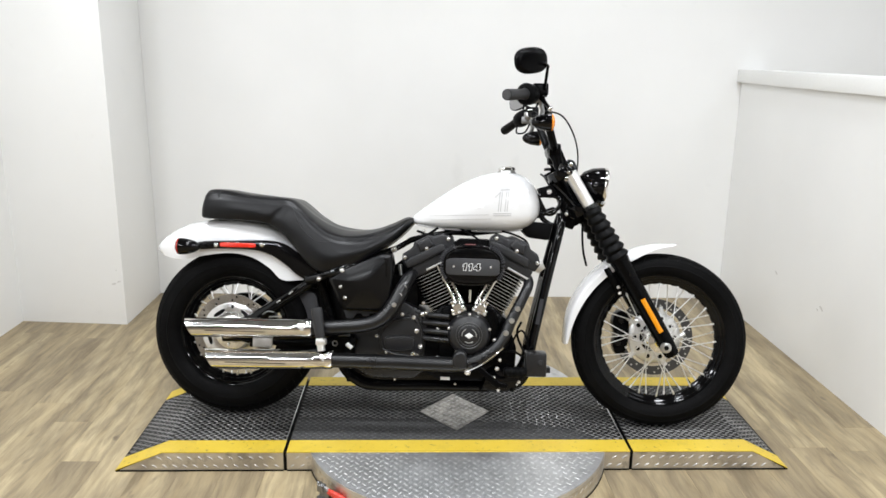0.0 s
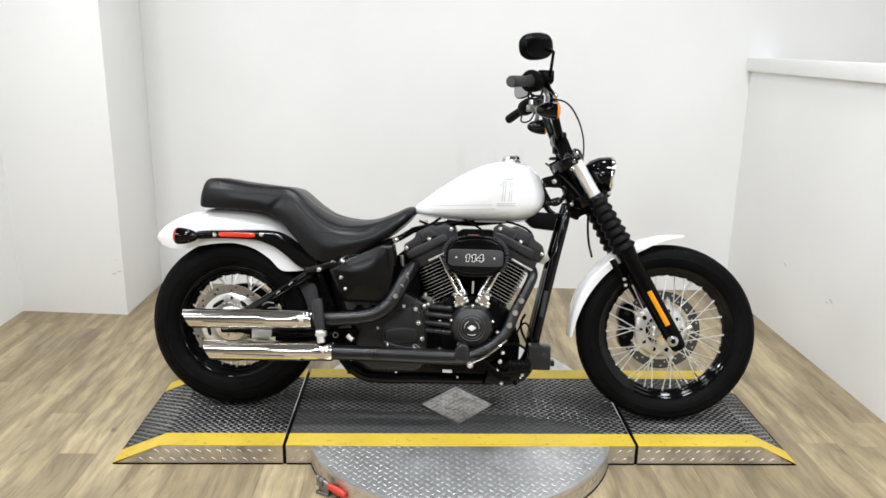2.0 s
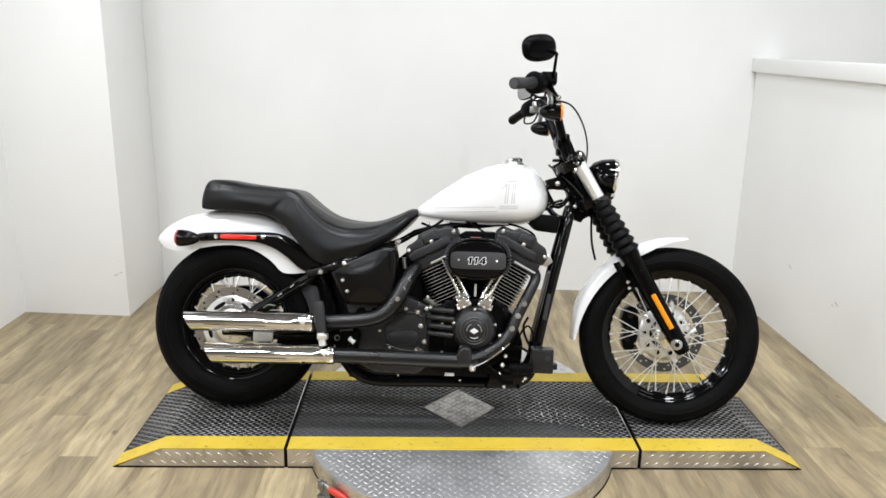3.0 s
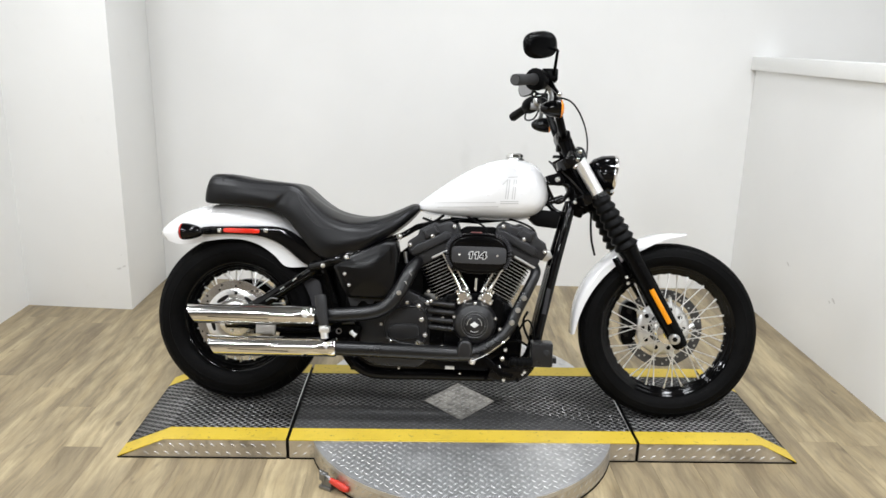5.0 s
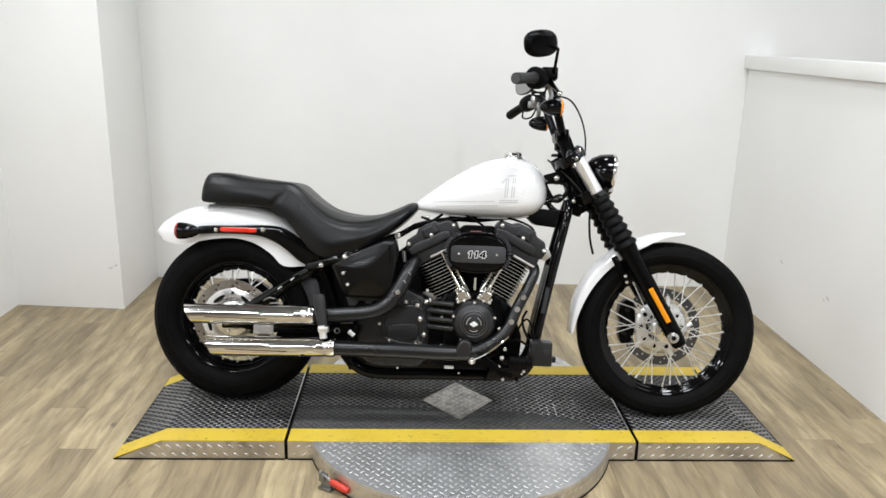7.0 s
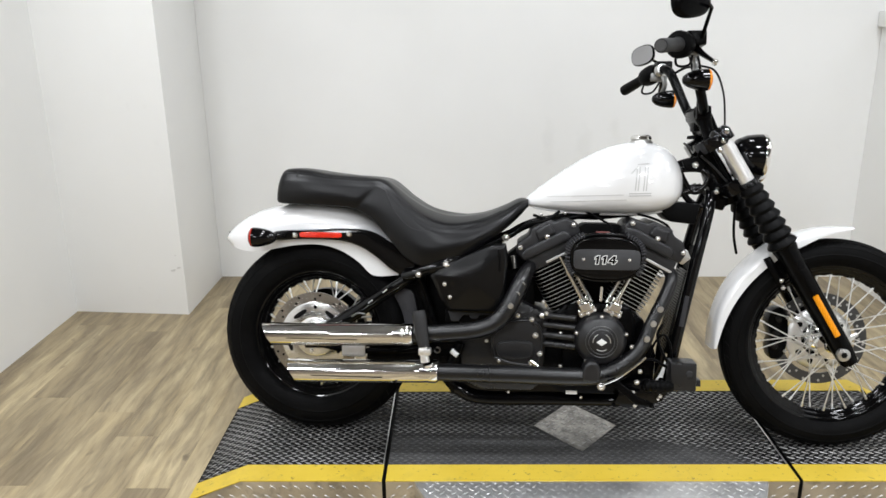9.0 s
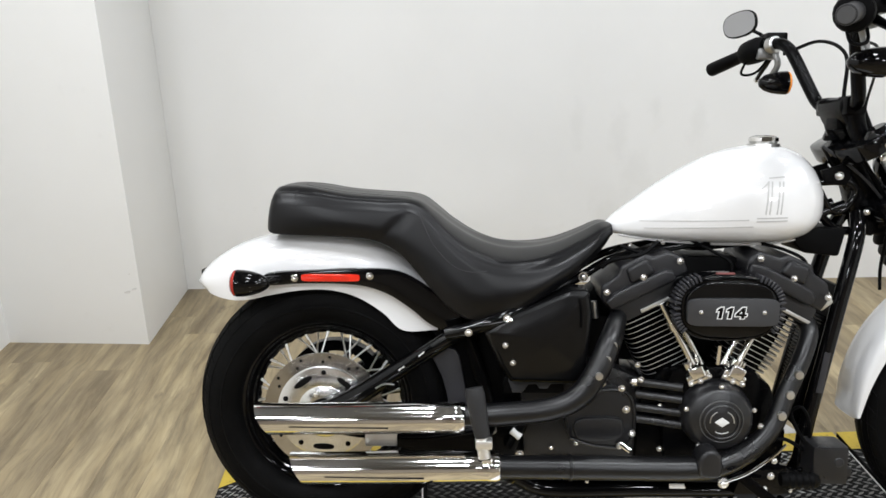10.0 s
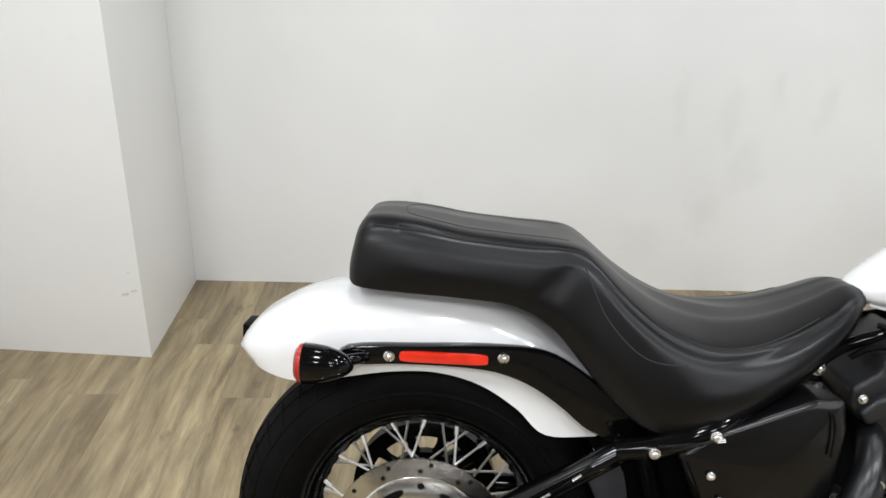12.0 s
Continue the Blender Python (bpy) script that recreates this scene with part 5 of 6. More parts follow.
plate = part("number_plate", slab(stadium(AX + 0.002, AZ - 0.004, 0.0965, 0.0300, 7.0, 48), -0.228, -0.217, 0.003, 0, 2), PLATE, air, "charcoal insert plate with raised figures")
for bx in (-0.066, 0.067):
    bolt(plate, AX + bx, -0.2285, AZ - 0.003, 0.0052)


def grown(outline, d):
    """An outline moved outwards by d, corner by corner (counter-clockwise outlines)."""
    out, n = [], len(outline)
    for i in range(n):
        p, q, r = (Vector(outline[(i + k) % n]) for k in (-1, 0, 1))
        a, b = (q - p).normalized(), (r - q).normalized()
        na, nb = Vector((a.y, -a.x)), Vector((b.y, -b.x))
        mid = (na + nb).normalized()
        out.append(tuple(q + mid * d / max(0.45, mid.dot(na))))
    return out


ONE = [(0.24, 0.0), (0.56, 0.0), (0.56, 1.0), (0.32, 1.0), (0.04, 0.80), (0.04, 0.60), (0.24, 0.68)]
FOUR = [(0.52, 0.0), (0.84, 0.0), (0.84, 0.20), (1.02, 0.20), (1.02, 0.42), (0.84, 0.42), (0.84, 1.0), (0.52, 1.0), (0.02, 0.42), (0.02, 0.20), (0.52, 0.20)]
TALL = 0.0245


def figure(outline, x0, name):
    """A slanted raised numeral with a bright rim and a black face."""
    line = [(AX + x0 + TALL * (x + 0.16 * z), AZ - 0.0165 + TALL * z) for x, z in outline]
    rim = part(name, slab(grown(line, 0.0016), -0.2294, -0.2270, 0.0), FIGURE, plate, "bright-rimmed numeral")
    part("numeral_face", slab(grown(line, -0.0006), -0.2300, -0.2280, 0.0), GLOSS, rim, "black face of the numeral")


figure(ONE, -0.0370, "numeral_one")
figure(ONE, -0.0165, "numeral_one")
figure(FOUR, 0.0035, "numeral_four")
hole = [(AX + 0.0035 + TALL * (x + 0.16 * z), AZ - 0.0165 + TALL * z) for x, z in ((0.34, 0.44), (0.52, 0.44), (0.52, 0.66))]
part("numeral_counter", slab(hole, -0.2306, -0.2290, 0.0), FIGURE, plate)
part("cover_badge", slab([(AX - 0.042, AZ + 0.064), (AX + 0.042, AZ + 0.064), (AX + 0.035, AZ + 0.074), (AX - 0.035, AZ + 0.074)], -0.203, -0.192, 0.002), SATIN, air, "black top strip")
part("red_strip", slab([(AX - 0.030, AZ + 0.0715), (AX + 0.012, AZ + 0.0715), (AX + 0.010, AZ + 0.077), (AX - 0.028, AZ + 0.077)], -0.201, -0.190, 0.001), DULLRED, air, "dull red strip")
part("induction_box", slab([(0.845, 0.44), (0.80, 0.66), (0.86, 0.70), (0.97, 0.70), (1.03, 0.66), (0.965, 0.44)], -0.05, 0.06, 0.006), MATTE, bike, "black induction housing")
# added black slab that fills the gap behind the rear barrel
part("rear_shroud", slab([(0.60, 0.45), (0.61, 0.59), (0.66, 0.63), (0.72, 0.63), (0.74, 0.56), (0.76, 0.44)], -0.03, 0.06, 0.006), MATTE, bike, "black filler behind the rear barrel")
part("intake", tube([(0.90, -0.13, 0.60), (0.90, -0.02, 0.61)], 0.035, 18, 1), SATIN, bike)
part("centre_post", tube([(0.906, -0.165, 0.475), (0.907, -0.170, 0.520)], 0.005, 10, 1), CHROME, bike, "chrome post")

# wiring, hoses and brackets between engine and tank
random.seed(11)
for pts, r in (([(0.70, -0.07, 0.728), (0.76, -0.085, 0.712), (0.84, -0.08, 0.726), (0.93, -0.06, 0.735)], 0.0045), ([(0.86, -0.07, 0.742), (0.90, -0.10, 0.722), (0.935, -0.12, 0.700), (0.94, -0.125, 0.68)], 0.0035), ([(1.00, -0.06, 0.738), (1.06, -0.09, 0.725), (1.11, -0.095, 0.700), (1.12, -0.09, 0.665)], 0.004)):
    part("cable", tube(pts, r, 8), MATTE, bike)
for bx, bz in ((0.725, 0.728), (0.800, 0.735), (0.870, 0.738), (0.955, 0.738), (1.03, 0.735)):
    bolt(bike, bx, -0.062, bz, 0.006)
part("top_tube_bracket", slab([(0.80, 0.716), (0.80, 0.745), (1.03, 0.748), (1.03, 0.728), (0.90, 0.712)], -0.040, 0.040, 0.005), MATTE, bike)
part("engine_mount", slab([(1.10, 0.66), (1.175, 0.625), (1.185, 0.60), (1.16, 0.58), (1.10, 0.61)], -0.09, -0.075, 0.004), CAST, bike, "silver engine bracket")
part("engine_mount", tube([(0.640, -0.085, 0.60), (0.645, -0.085, 0.56)], 0.008, 10, 1), CAST, bike)
part("fuel_line", tube([(0.78, -0.10, 0.742), (0.74, -0.115, 0.715), (0.68, -0.10, 0.70), (0.655, -0.09, 0.68)], 0.005, 8), MATTE, bike)
bolt(bike, 0.615, -0.077, 0.656, 0.0130)
bolt(bike, 0.435, -0.182, 0.580, 0.010)
bolt(bike, 0.350, -0.176, 0.546, 0.010)
# chrome slivers stand in for glints on the gloss black rail
dice = random.Random(5)
for k in range(7):
    u = 0.456 + 0.015 * k + dice.uniform(-0.004, 0.004)
    y, z = -0.176 + (u - 0.435) * 0.60, 0.600 + (u - 0.435) * 0.43
    w = dice.uniform(0.003, 0.008)
    part("clip", tube([(u - w, y - w * 0.5, z - w * 0.44), (u, y - 0.002, z + 0.001), (u + w, y + w * 0.5, z + w * 0.44)], [0.0010, dice.uniform(0.0014, 0.0026), 0.0008], 8), CHROME, bike, "chrome sliver standing for a glint on the frame rail")

# --- side cover
cover = part("side_cover", domed([(0.383, 0.546), (0.430, 0.580), (0.575, 0.642), (0.616, 0.642), (0.624, 0.60), (0.620, 0.52), (0.612, 0.445), (0.598, 0.428), (0.445, 0.430), (0.418, 0.470)], -0.10, -0.180, 0.011), SHEEN, bike, "smooth domed black side cover")
for bx, bz in ((0.432, 0.520), (0.449, 0.480)):
    bolt(cover, bx, -0.187, bz, 0.0075)
part("cover_line", tube([(0.594, -0.187, 0.628), (0.600, -0.1875, 0.60), (0.600, -0.1875, 0.56)], 0.0022, 6), GLOSS, cover)
part("battery_tray", box(0.43, -0.135, 0.392, 0.57, -0.05, 0.432, 0.004), MATTE, bike)
part("tray_edge", slab([(0.440, 0.430), (0.572, 0.430), (0.572, 0.421), (0.537, 0.419), (0.530, 0.408), (0.512, 0.408), (0.505, 0.419), (0.486, 0.417), (0.472, 0.398), (0.450, 0.398)], -0.150, -0.136, 0.002), PLATE, bike, "dull grey battery tray edge")

# --- exhausts
def muffler(x_end, z_end, x_tip_low, x_tip_top, z_tip, y, r):
    """A chrome can with a slash-cut open end towards the rear."""
    def ring(x0, z, rad, cut=0.0):
        out = []
        for k in range(40):
            a = math.tau * k / 40
            dz = rad * math.sin(a)
            x = x0 + (0.0 if not cut else (x_tip_low - x_tip_top) * (0.5 - 0.5 * dz / rad))
            out.append((x, y + rad * 1.05 * math.cos(a), z + dz))
        return out
    rows = [ring(x_end + 0.006, z_end, r * 0.80), ring(x_end + 0.004, z_end, r * 0.93), ring(x_end - 0.002, z_end, r), ring(x_end - 0.022, z_end, r * 1.01), ring(x_end - 0.024, z_end, r * 0.985)]
    for k in range(1, 9):
        u = k / 9
        rows.append(ring(x_end - 0.03 + (x_tip_low + 0.03 - x_end + 0.03) * u, z_end + (z_tip - z_end) * u, r * (0.985 + 0.03 * math.sin(math.pi * u))))
    rows += [ring(x_tip_top, z_tip, r, 1.0), ring(x_tip_top + 0.001, z_tip, r * 0.93, 1.0), ring(x_tip_top + 0.06, z_tip, r * 0.90, 1.0), ring(x_tip_top + 0.13, z_tip, r * 0.88, 1.0)]
    can = part("muffler", loft(rows), CHROME, bike, "chrome slash-cut muffler", angle=35)
    part("slot", box(x_tip_low + 0.045, y - r * 1.075, z_tip - 0.006, x_end - 0.16, y - r * 1.02, z_tip - 0.0035, 0.0008, 1), GAP, can, "dark bar standing for an engraved slot")
    return can


muffler(0.338, 0.371, -0.084, -0.122, 0.363, -0.240, 0.0345)
muffler(0.415, 0.262, -0.008, -0.045, 0.252, -0.245, 0.0350)
upper = part("exhaust_pipe", tube([(0.335, -0.235, 0.371), (0.42, -0.232, 0.376), (0.53, -0.222, 0.386), (0.592, -0.212, 0.412), (0.632, -0.200, 0.462), (0.662, -0.178, 0.522), (0.684, -0.135, 0.560), (0.700, -0.08, 0.575)], [0.024, 0.0255, 0.0255, 0.0265, 0.027, 0.026, 0.022, 0.018], 22), SHIELD, bike, "black heat-shielded exhaust pipe")
lower = part("exhaust_pipe", tube([(0.41, -0.240, 0.258), (0.60, -0.232, 0.256), (0.83, -0.220, 0.252), (0.905, -0.210, 0.257), (0.975, -0.198, 0.288), (1.028, -0.185, 0.340), (1.060, -0.168, 0.412), (1.095, -0.150, 0.482), (1.122, -0.118, 0.540), (1.115, -0.07, 0.572)], [0.026, 0.027, 0.027, 0.026, 0.0235, 0.0210, 0.0202, 0.0195, 0.0190, 0.018], 22), SHIELD, bike, "black heat-shielded exhaust pipe")
part("heat_shield_joint", lathe([(0.0275, -0.004), (0.029, -0.003), (0.029, 0.003), (0.0275, 0.004)], (0.575, -0.233, 0.2565), "x", 28), SHIELD, lower)
for bx, by, bz in ((0.634, -0.226, 0.463), (0.653, -0.212, 0.497), (0.668, -0.198, 0.525)):
    part("clamp_screw", lathe([(0.0, -0.004), (0.008, -0.003), (0.010, 0.003), (0.0, 0.004)], (bx, by, bz), sides=16), CAST, upper, "bright clamp screw")
for bx, by, bz in ((1.040, -0.201, 0.368), (1.060, -0.188, 0.412), (1.081, -0.178, 0.455)):
    part("clamp_screw", lathe([(0.0, -0.004), (0.009, -0.003), (0.011, 0.003), (0.0, 0.004)], (bx, by, bz), sides=16), CAST, lower, "bright clamp screw")
part("pipe_bracket", slab([(0.854, 0.245), (0.850, 0.280), (0.864, 0.302), (0.884, 0.305), (0.900, 0.290), (0.902, 0.255), (0.892, 0.240)], -0.250, -0.190, 0.010, 2, 3), CASE, bike, "rounded black pipe bracket")
bolt(bike, 0.905, -0.246, 0.232, 0.0135)
part("muffler_bracket", box(0.118, -0.215, 0.292, 0.190, -0.206, 0.326, 0.003), CAST, bike, "bare steel muffler bracket")
part("muffler_hanger", tube([(0.02, -0.185, 0.33), (0.10, -0.190, 0.312), (0.25, -0.185, 0.305), (0.38, -0.15, 0.31)], 0.010, 10), SATIN, bike)
part("label_plate", box(0.806, -0.183, 0.187, 0.840, -0.179, 0.198, 0.001), LABEL, bike, "small pale label")

# --- passenger peg folded up, rear brake pedal and rider peg
peg = part("passenger_peg", tube([(0.362, -0.272, 0.450), (0.366, -0.276, 0.428), (0.376, -0.285, 0.370), (0.382, -0.287, 0.345)], [0.019, 0.021, 0.0185, 0.016], 14, 4, 0.7), GREYRUB, bike, "folded black rubber passenger footpeg")
part("peg_mount", join(tube([(0.378, -0.285, 0.345), (0.386, -0.288, 0.300)], 0.0135, 14, 1), box(0.366, -0.300, 0.322, 0.402, -0.272, 0.342, 0.004)), SPOKE, peg, "bright peg mount")
part("peg_arm", tube([(0.375, -0.285, 0.312), (0.39, -0.23, 0.320), (0.41, -0.12, 0.335)], 0.011, 10), SATIN, bike)
part("brake_pedal", slab([(0.920, 0.252), (0.945, 0.262), (1.020, 0.200), (1.050, 0.192), (1.045, 0.178), (1.005, 0.182)], -0.255, -0.243, 0.004), SATIN, bike, "black brake pedal arm")
part("pedal_lever", tube([(0.905, -0.255, 0.238), (0.95, -0.262, 0.262), (1.00, -0.262, 0.300), (1.03, -0.255, 0.325)], 0.0032, 8), CHROME, bike, "bright brake lever")
part("rider_peg", lathe([(0.0, -0.002), (0.014, 0.0)] + [(0.0195 if k % 2 else 0.0165, 0.004 + 0.007 * k) for k in range(11)] + [(0.012, 0.082), (0.0, 0.082)], (1.035, -0.225, 0.232), "x", 20), MATTE, bike, "ribbed black rubber footpeg")
part("brake_reservoir", join(box(1.112, -0.205, 0.212, 1.190, -0.135, 0.300, 0.008), box(1.188, -0.19, 0.225, 1.205, -0.15, 0.245, 0.003)), CASE, bike, "black rear brake master cylinder")
part("reservoir_window", lathe([(0.0, -0.2085), (0.009, -0.2075), (0.012, -0.204), (0.0, -0.204)], (1.168, 0, 0.265), sides=20), GREYRUB, bike)
part("control_plate", slab([(0.96, 0.16), (0.98, 0.215), (1.06, 0.235), (1.115, 0.215), (1.105, 0.165), (1.05, 0.14), (0.985, 0.14)], -0.150, -0.125, 0.006), GLOSS, bike, "black forged peg bracket")
for bx, by, bz, r in ((1.010, -0.235, 0.245, 0.009), (1.000, -0.23, 0.212, 0.008), (1.008, -0.152, 0.180, 0.008), (1.02, -0.152, 0.149, 0.007), (1.095, -0.152, 0.182, 0.007), (0.972, -0.175, 0.306, 0.009)):
    bolt(bike, bx, by, bz, r)
for bx, by, bz, r in ((0.955, -0.152, 0.150, 0.007), (1.085, -0.20, 0.245, 0.008), (0.98, -0.18, 0.312, 0.008), (1.045, -0.152, 0.205, 0.010), (1.07, -0.152, 0.150, 0.008)):
    bolt(bike, bx, by, bz, r, SATIN)
part("brake_hose", tube([(1.115, -0.15, 0.285), (1.09, -0.14, 0.335), (1.085, -0.13, 0.37), (1.10, -0.12, 0.40)], 0.0045, 8), MATTE, bike)
part("brake_hose", tube([(1.115, -0.15, 0.270), (1.07, -0.15, 0.295), (1.03, -0.14, 0.29), (0.99, -0.13, 0.30)], 0.0045, 8), MATTE, bike)

part("tube_label", tube([(1.176, -0.0995, 0.485), (1.160, -0.1040, 0.390)], 0.0075, 8, 1, 0.35), GREYPLAST, bike, "grey strip on the down tube")
part("stand_tube", tube([(0.475, -0.118, 0.322), (0.468, -0.120, 0.300), (0.447, -0.122, 0.255)], 0.016, 12, 3), SATIN, bike, "black bracket tube")
part("tube_ring", lathe([(0.0075, -0.004), (0.0105, -0.004), (0.0105, 0.004), (0.0075, 0.004)], (0.405, -0.128, 0.300), sides=20), CAST, bike, "bright bracket ring")

# small fasteners and hoses round the foot controls
for bx, by, bz, r in ((0.999, -0.190, 0.341, 0.0075), (1.020, -0.225, 0.275, 0.0075), (1.123, -0.155, 0.232, 0.0060), (1.088, -0.155, 0.173, 0.0050), (1.182, -0.150, 0.250, 0.0055), (0.631, -0.110, 0.167, 0.0050), (0.859, -0.110, 0.157, 0.0050), (0.805, -0.110, 0.214, 0.0040)):
    bolt(bike, bx, by, bz, r)
part("brake_hose", tube([(1.125, -0.150, 0.300), (1.118, -0.155, 0.345), (1.100, -0.150, 0.372), (1.078, -0.140, 0.350), (1.060, -0.135, 0.300)], 0.0036, 8), MATTE, bike)
part("lower_hose", tube([(0.52, -0.112, 0.222), (0.66, -0.118, 0.214), (0.80, -0.116, 0.205), (0.93, -0.120, 0.212)], 0.0045, 8), SHEEN, bike, "black hose along the lower cases")

# --- fork, headlamp, bars
def along_fork(d, y, off=0.0):
    """A point up the fork from the axle, off ahead of it."""
    a = radians(30.9)
    return (1.650 - d * math.sin(a) + off * math.cos(a), y, 0.315 + d * math.cos(a) + off * math.sin(a))


def fork_lathe(profile, y, sides=28):
    """Turns a profile of (radius, up the fork) about a fork leg."""
    bm = lathe(profile, sides=sides, axis="z")
    bm.transform(pose(1.650, y, 0.315, 0, -30.9, 0))
    return bm


for s in (-1, 1):
    y = s * 0.103
    leg = part("fork_slider", fork_lathe([(0.0, -0.030), (0.022, -0.030), (0.027, -0.020), (0.030, 0.02), (0.031, 0.10), (0.033, 0.22), (0.034, 0.36), (0.037, 0.375), (0.037, 0.392), (0.0, 0.392)], y), SATIN, bike, "black fork slider")
    part("axle_clamp", lathe([(0.0, s * 0.038), (0.011, s * 0.038), (0.019, s * 0.036), (0.021, s * 0.028), (0.0, s * 0.02)] , (1.632, y, 0.322), sides=28), CAST, leg, "bright axle end")
    part("axle_hole", lathe([(0.0, s * 0.0388), (0.0095, s * 0.0388), (0.0095, s * 0.036), (0.0, s * 0.036)], (1.632, y, 0.322), sides=6), GAP, leg)
    if s < 0:
        a, b = along_fork(0.075, y - 0.034, 0.0), along_fork(0.215, y - 0.037, 0.0)
        part("reflector", tube([a, b], 0.0090, 16, 1, 0.5), ORANGE, leg, "amber strip reflector")
    folds = [(0.031, 0.378)]
    for k in range(7):
        z = 0.385 + k * 0.031
        folds += [(0.0455 - 0.0015 * k, z + 0.006), (0.0440 - 0.0015 * k, z + 0.013), (0.034 - 0.0008 * k, z + 0.026)]
    part("gaiter", fork_lathe(folds + [(0.030, 0.606), (0.0, 0.606), (0.0, 0.378)], y), GAITER, bike, "ribbed black rubber fork gaiter")
    part("fork_tube", fork_lathe([(0.0, 0.585), (0.0235, 0.585), (0.0235, 0.765), (0.0, 0.765)], y), SPOKE, bike, "polished upper fork tube")
    part("fork_cap", fork_lathe([(0.0, 0.795), (0.020, 0.795), (0.030, 0.786), (0.034, 0.778), (0.034, 0.750), (0.0, 0.750)], y), GLOSS, bike, "gloss black fork cap")
    part("lower_collar", fork_lathe([(0.0, 0.612), (0.028, 0.611), (0.031, 0.607), (0.031, 0.588), (0.0, 0.586)], y), GLOSS, bike)
for d, name, drop, wide in ((0.762, "upper_clamp", 0.020, 0.135), (0.612, "lower_clamp", 0.022, 0.112)):
    c = along_fork(d, 0, -0.025)
    bm = loft([[(x, y, z) for x, y in stadium(0, 0, 0.055, wide, 3.0, 36)] for z in (-drop, drop)])
    soften(bm, 0.006)
    bm.transform(pose(*c, 0, -30.9, 0))
    part(name, bm, GLOSS, bike, "gloss black fork yoke")
part("steering_stem", tube([along_fork(0.60, 0, -0.055), along_fork(0.79, 0, -0.055)], 0.028, 18, 1), SATIN, bike)
part("stem_nut", lathe([(0.0, 0.012), (0.016, 0.010), (0.018, 0.0), (0.0, 0.0)], along_fork(0.795, 0, -0.055), "z", 6), SATIN, bike)
for k in range(3):
    part("clamp_screw", lathe([(0.0, -0.006), (0.008, -0.004), (0.009, 0.002), (0.0, 0.002)], along_fork(0.775 - 0.02 * k, -0.136 + 0.004 * k, 0.012 - 0.02 * k), sides=6), CHROME, bike)
part("fork_wire", tube([along_fork(0.80, -0.03, -0.09), along_fork(0.70, -0.055, -0.055), along_fork(0.60, -0.06, -0.035)], 0.0035, 8), GREYRUB, bike)

HL = Vector((1.374, 0.0, 0.912))
lamp_bm = lathe([(0.0, -0.078), (0.030, -0.072), (0.056, -0.052), (0.072, -0.022), (0.079, 0.010), (0.081, 0.030), (0.076, 0.032), (0.074, 0.020), (0.0, 0.010)], (0, 0, 0), "x", 48)
head = part("headlight", lamp_bm, GLOSS, bike, "gloss black headlight bucket", pose(*HL, 0, 6, 0) @ Matrix.Diagonal((0.94, 0.94, 0.94, 1)))
part("bezel", lathe([(0.076, 0.024), (0.0820, 0.026), (0.0825, 0.036), (0.079, 0.041), (0.074, 0.040), (0.073, 0.030)], (0, 0, 0), "x", 48), CHROME, head, "chrome bezel")
part("lamp_lens", lathe([(0.0, 0.048), (0.035, 0.0465), (0.060, 0.043), (0.0745, 0.038), (0.0745, 0.033), (0.0, 0.042)], (0, 0, 0), "x", 40), GLASS, head, "clear glass lens")
part("reflector", lathe([(0.0, 0.014), (0.04, 0.018), (0.072, 0.032), (0.0725, 0.030), (0.04, 0.014), (0.0, 0.010)], (0, 0, 0), "x", 40), CHROME, head, "bright reflector bowl")
part("headlight_bracket", tube([(1.318, 0, 0.86), (1.345, 0, 0.845), (1.372, 0, 0.838)], 0.012, 10), GLOSS, bike)

# risers and the high bar
for s in (-1, 1):
    part("riser", join(tube([(1.238, s * 0.055, 0.965), (1.224, s * 0.055, 1.000), (1.212, s * 0.055, 1.045)], [0.022, 0.021, 0.024], 16, 3), box(1.186, s * 0.055 - 0.026, 1.024, 1.232, s * 0.055 + 0.026, 1.068, 0.010)), SATIN, bike, "black handlebar riser")
part("riser_clamp", slab([(1.186, 1.064), (1.224, 1.066), (1.240, 1.040), (1.264, 0.985), (1.226, 0.970), (1.196, 1.010), (1.180, 1.042)], -0.066, 0.066, 0.012, 0, 3), SATIN, bike, "black riser top clamp")
part("gauge", box(1.190, -0.030, 0.992, 1.222, 0.030, 1.022, 0.008), MATTE, bike, "small digital gauge housing")
half_bar = [(1.208, 0.0, 1.046), (1.206, 0.075, 1.048), (1.199, 0.105, 1.062), (1.184, 0.128, 1.105), (1.163, 0.158, 1.168), (1.152, 0.180, 1.198), (1.138, 0.215, 1.213), (1.115, 0.275, 1.207), (1.080, 0.345, 1.190), (1.042, 0.425, 1.168)]
right_bar = [(x - 0.026 * max(0.0, y - 0.15) / 0.28, -y, z + 0.023 * max(0.0, y - 0.15) / 0.28) for x, y, z in half_bar]
bar = part("handlebar", tube(right_bar[::-1] + half_bar[1:], 0.0150, 14, 4), SATIN, bike, "satin black high handlebar")


def bar_at(u, s):
    """A point on the bar's outer half: u from 0 (the bend) to 1 (the end)."""
    pts = (half_bar if s > 0 else right_bar)[6:]
    k = min(int(u * 3), 2)
    share = u * 3 - k
    return Vector(pts[k]).lerp(Vector(pts[k + 1]), share)


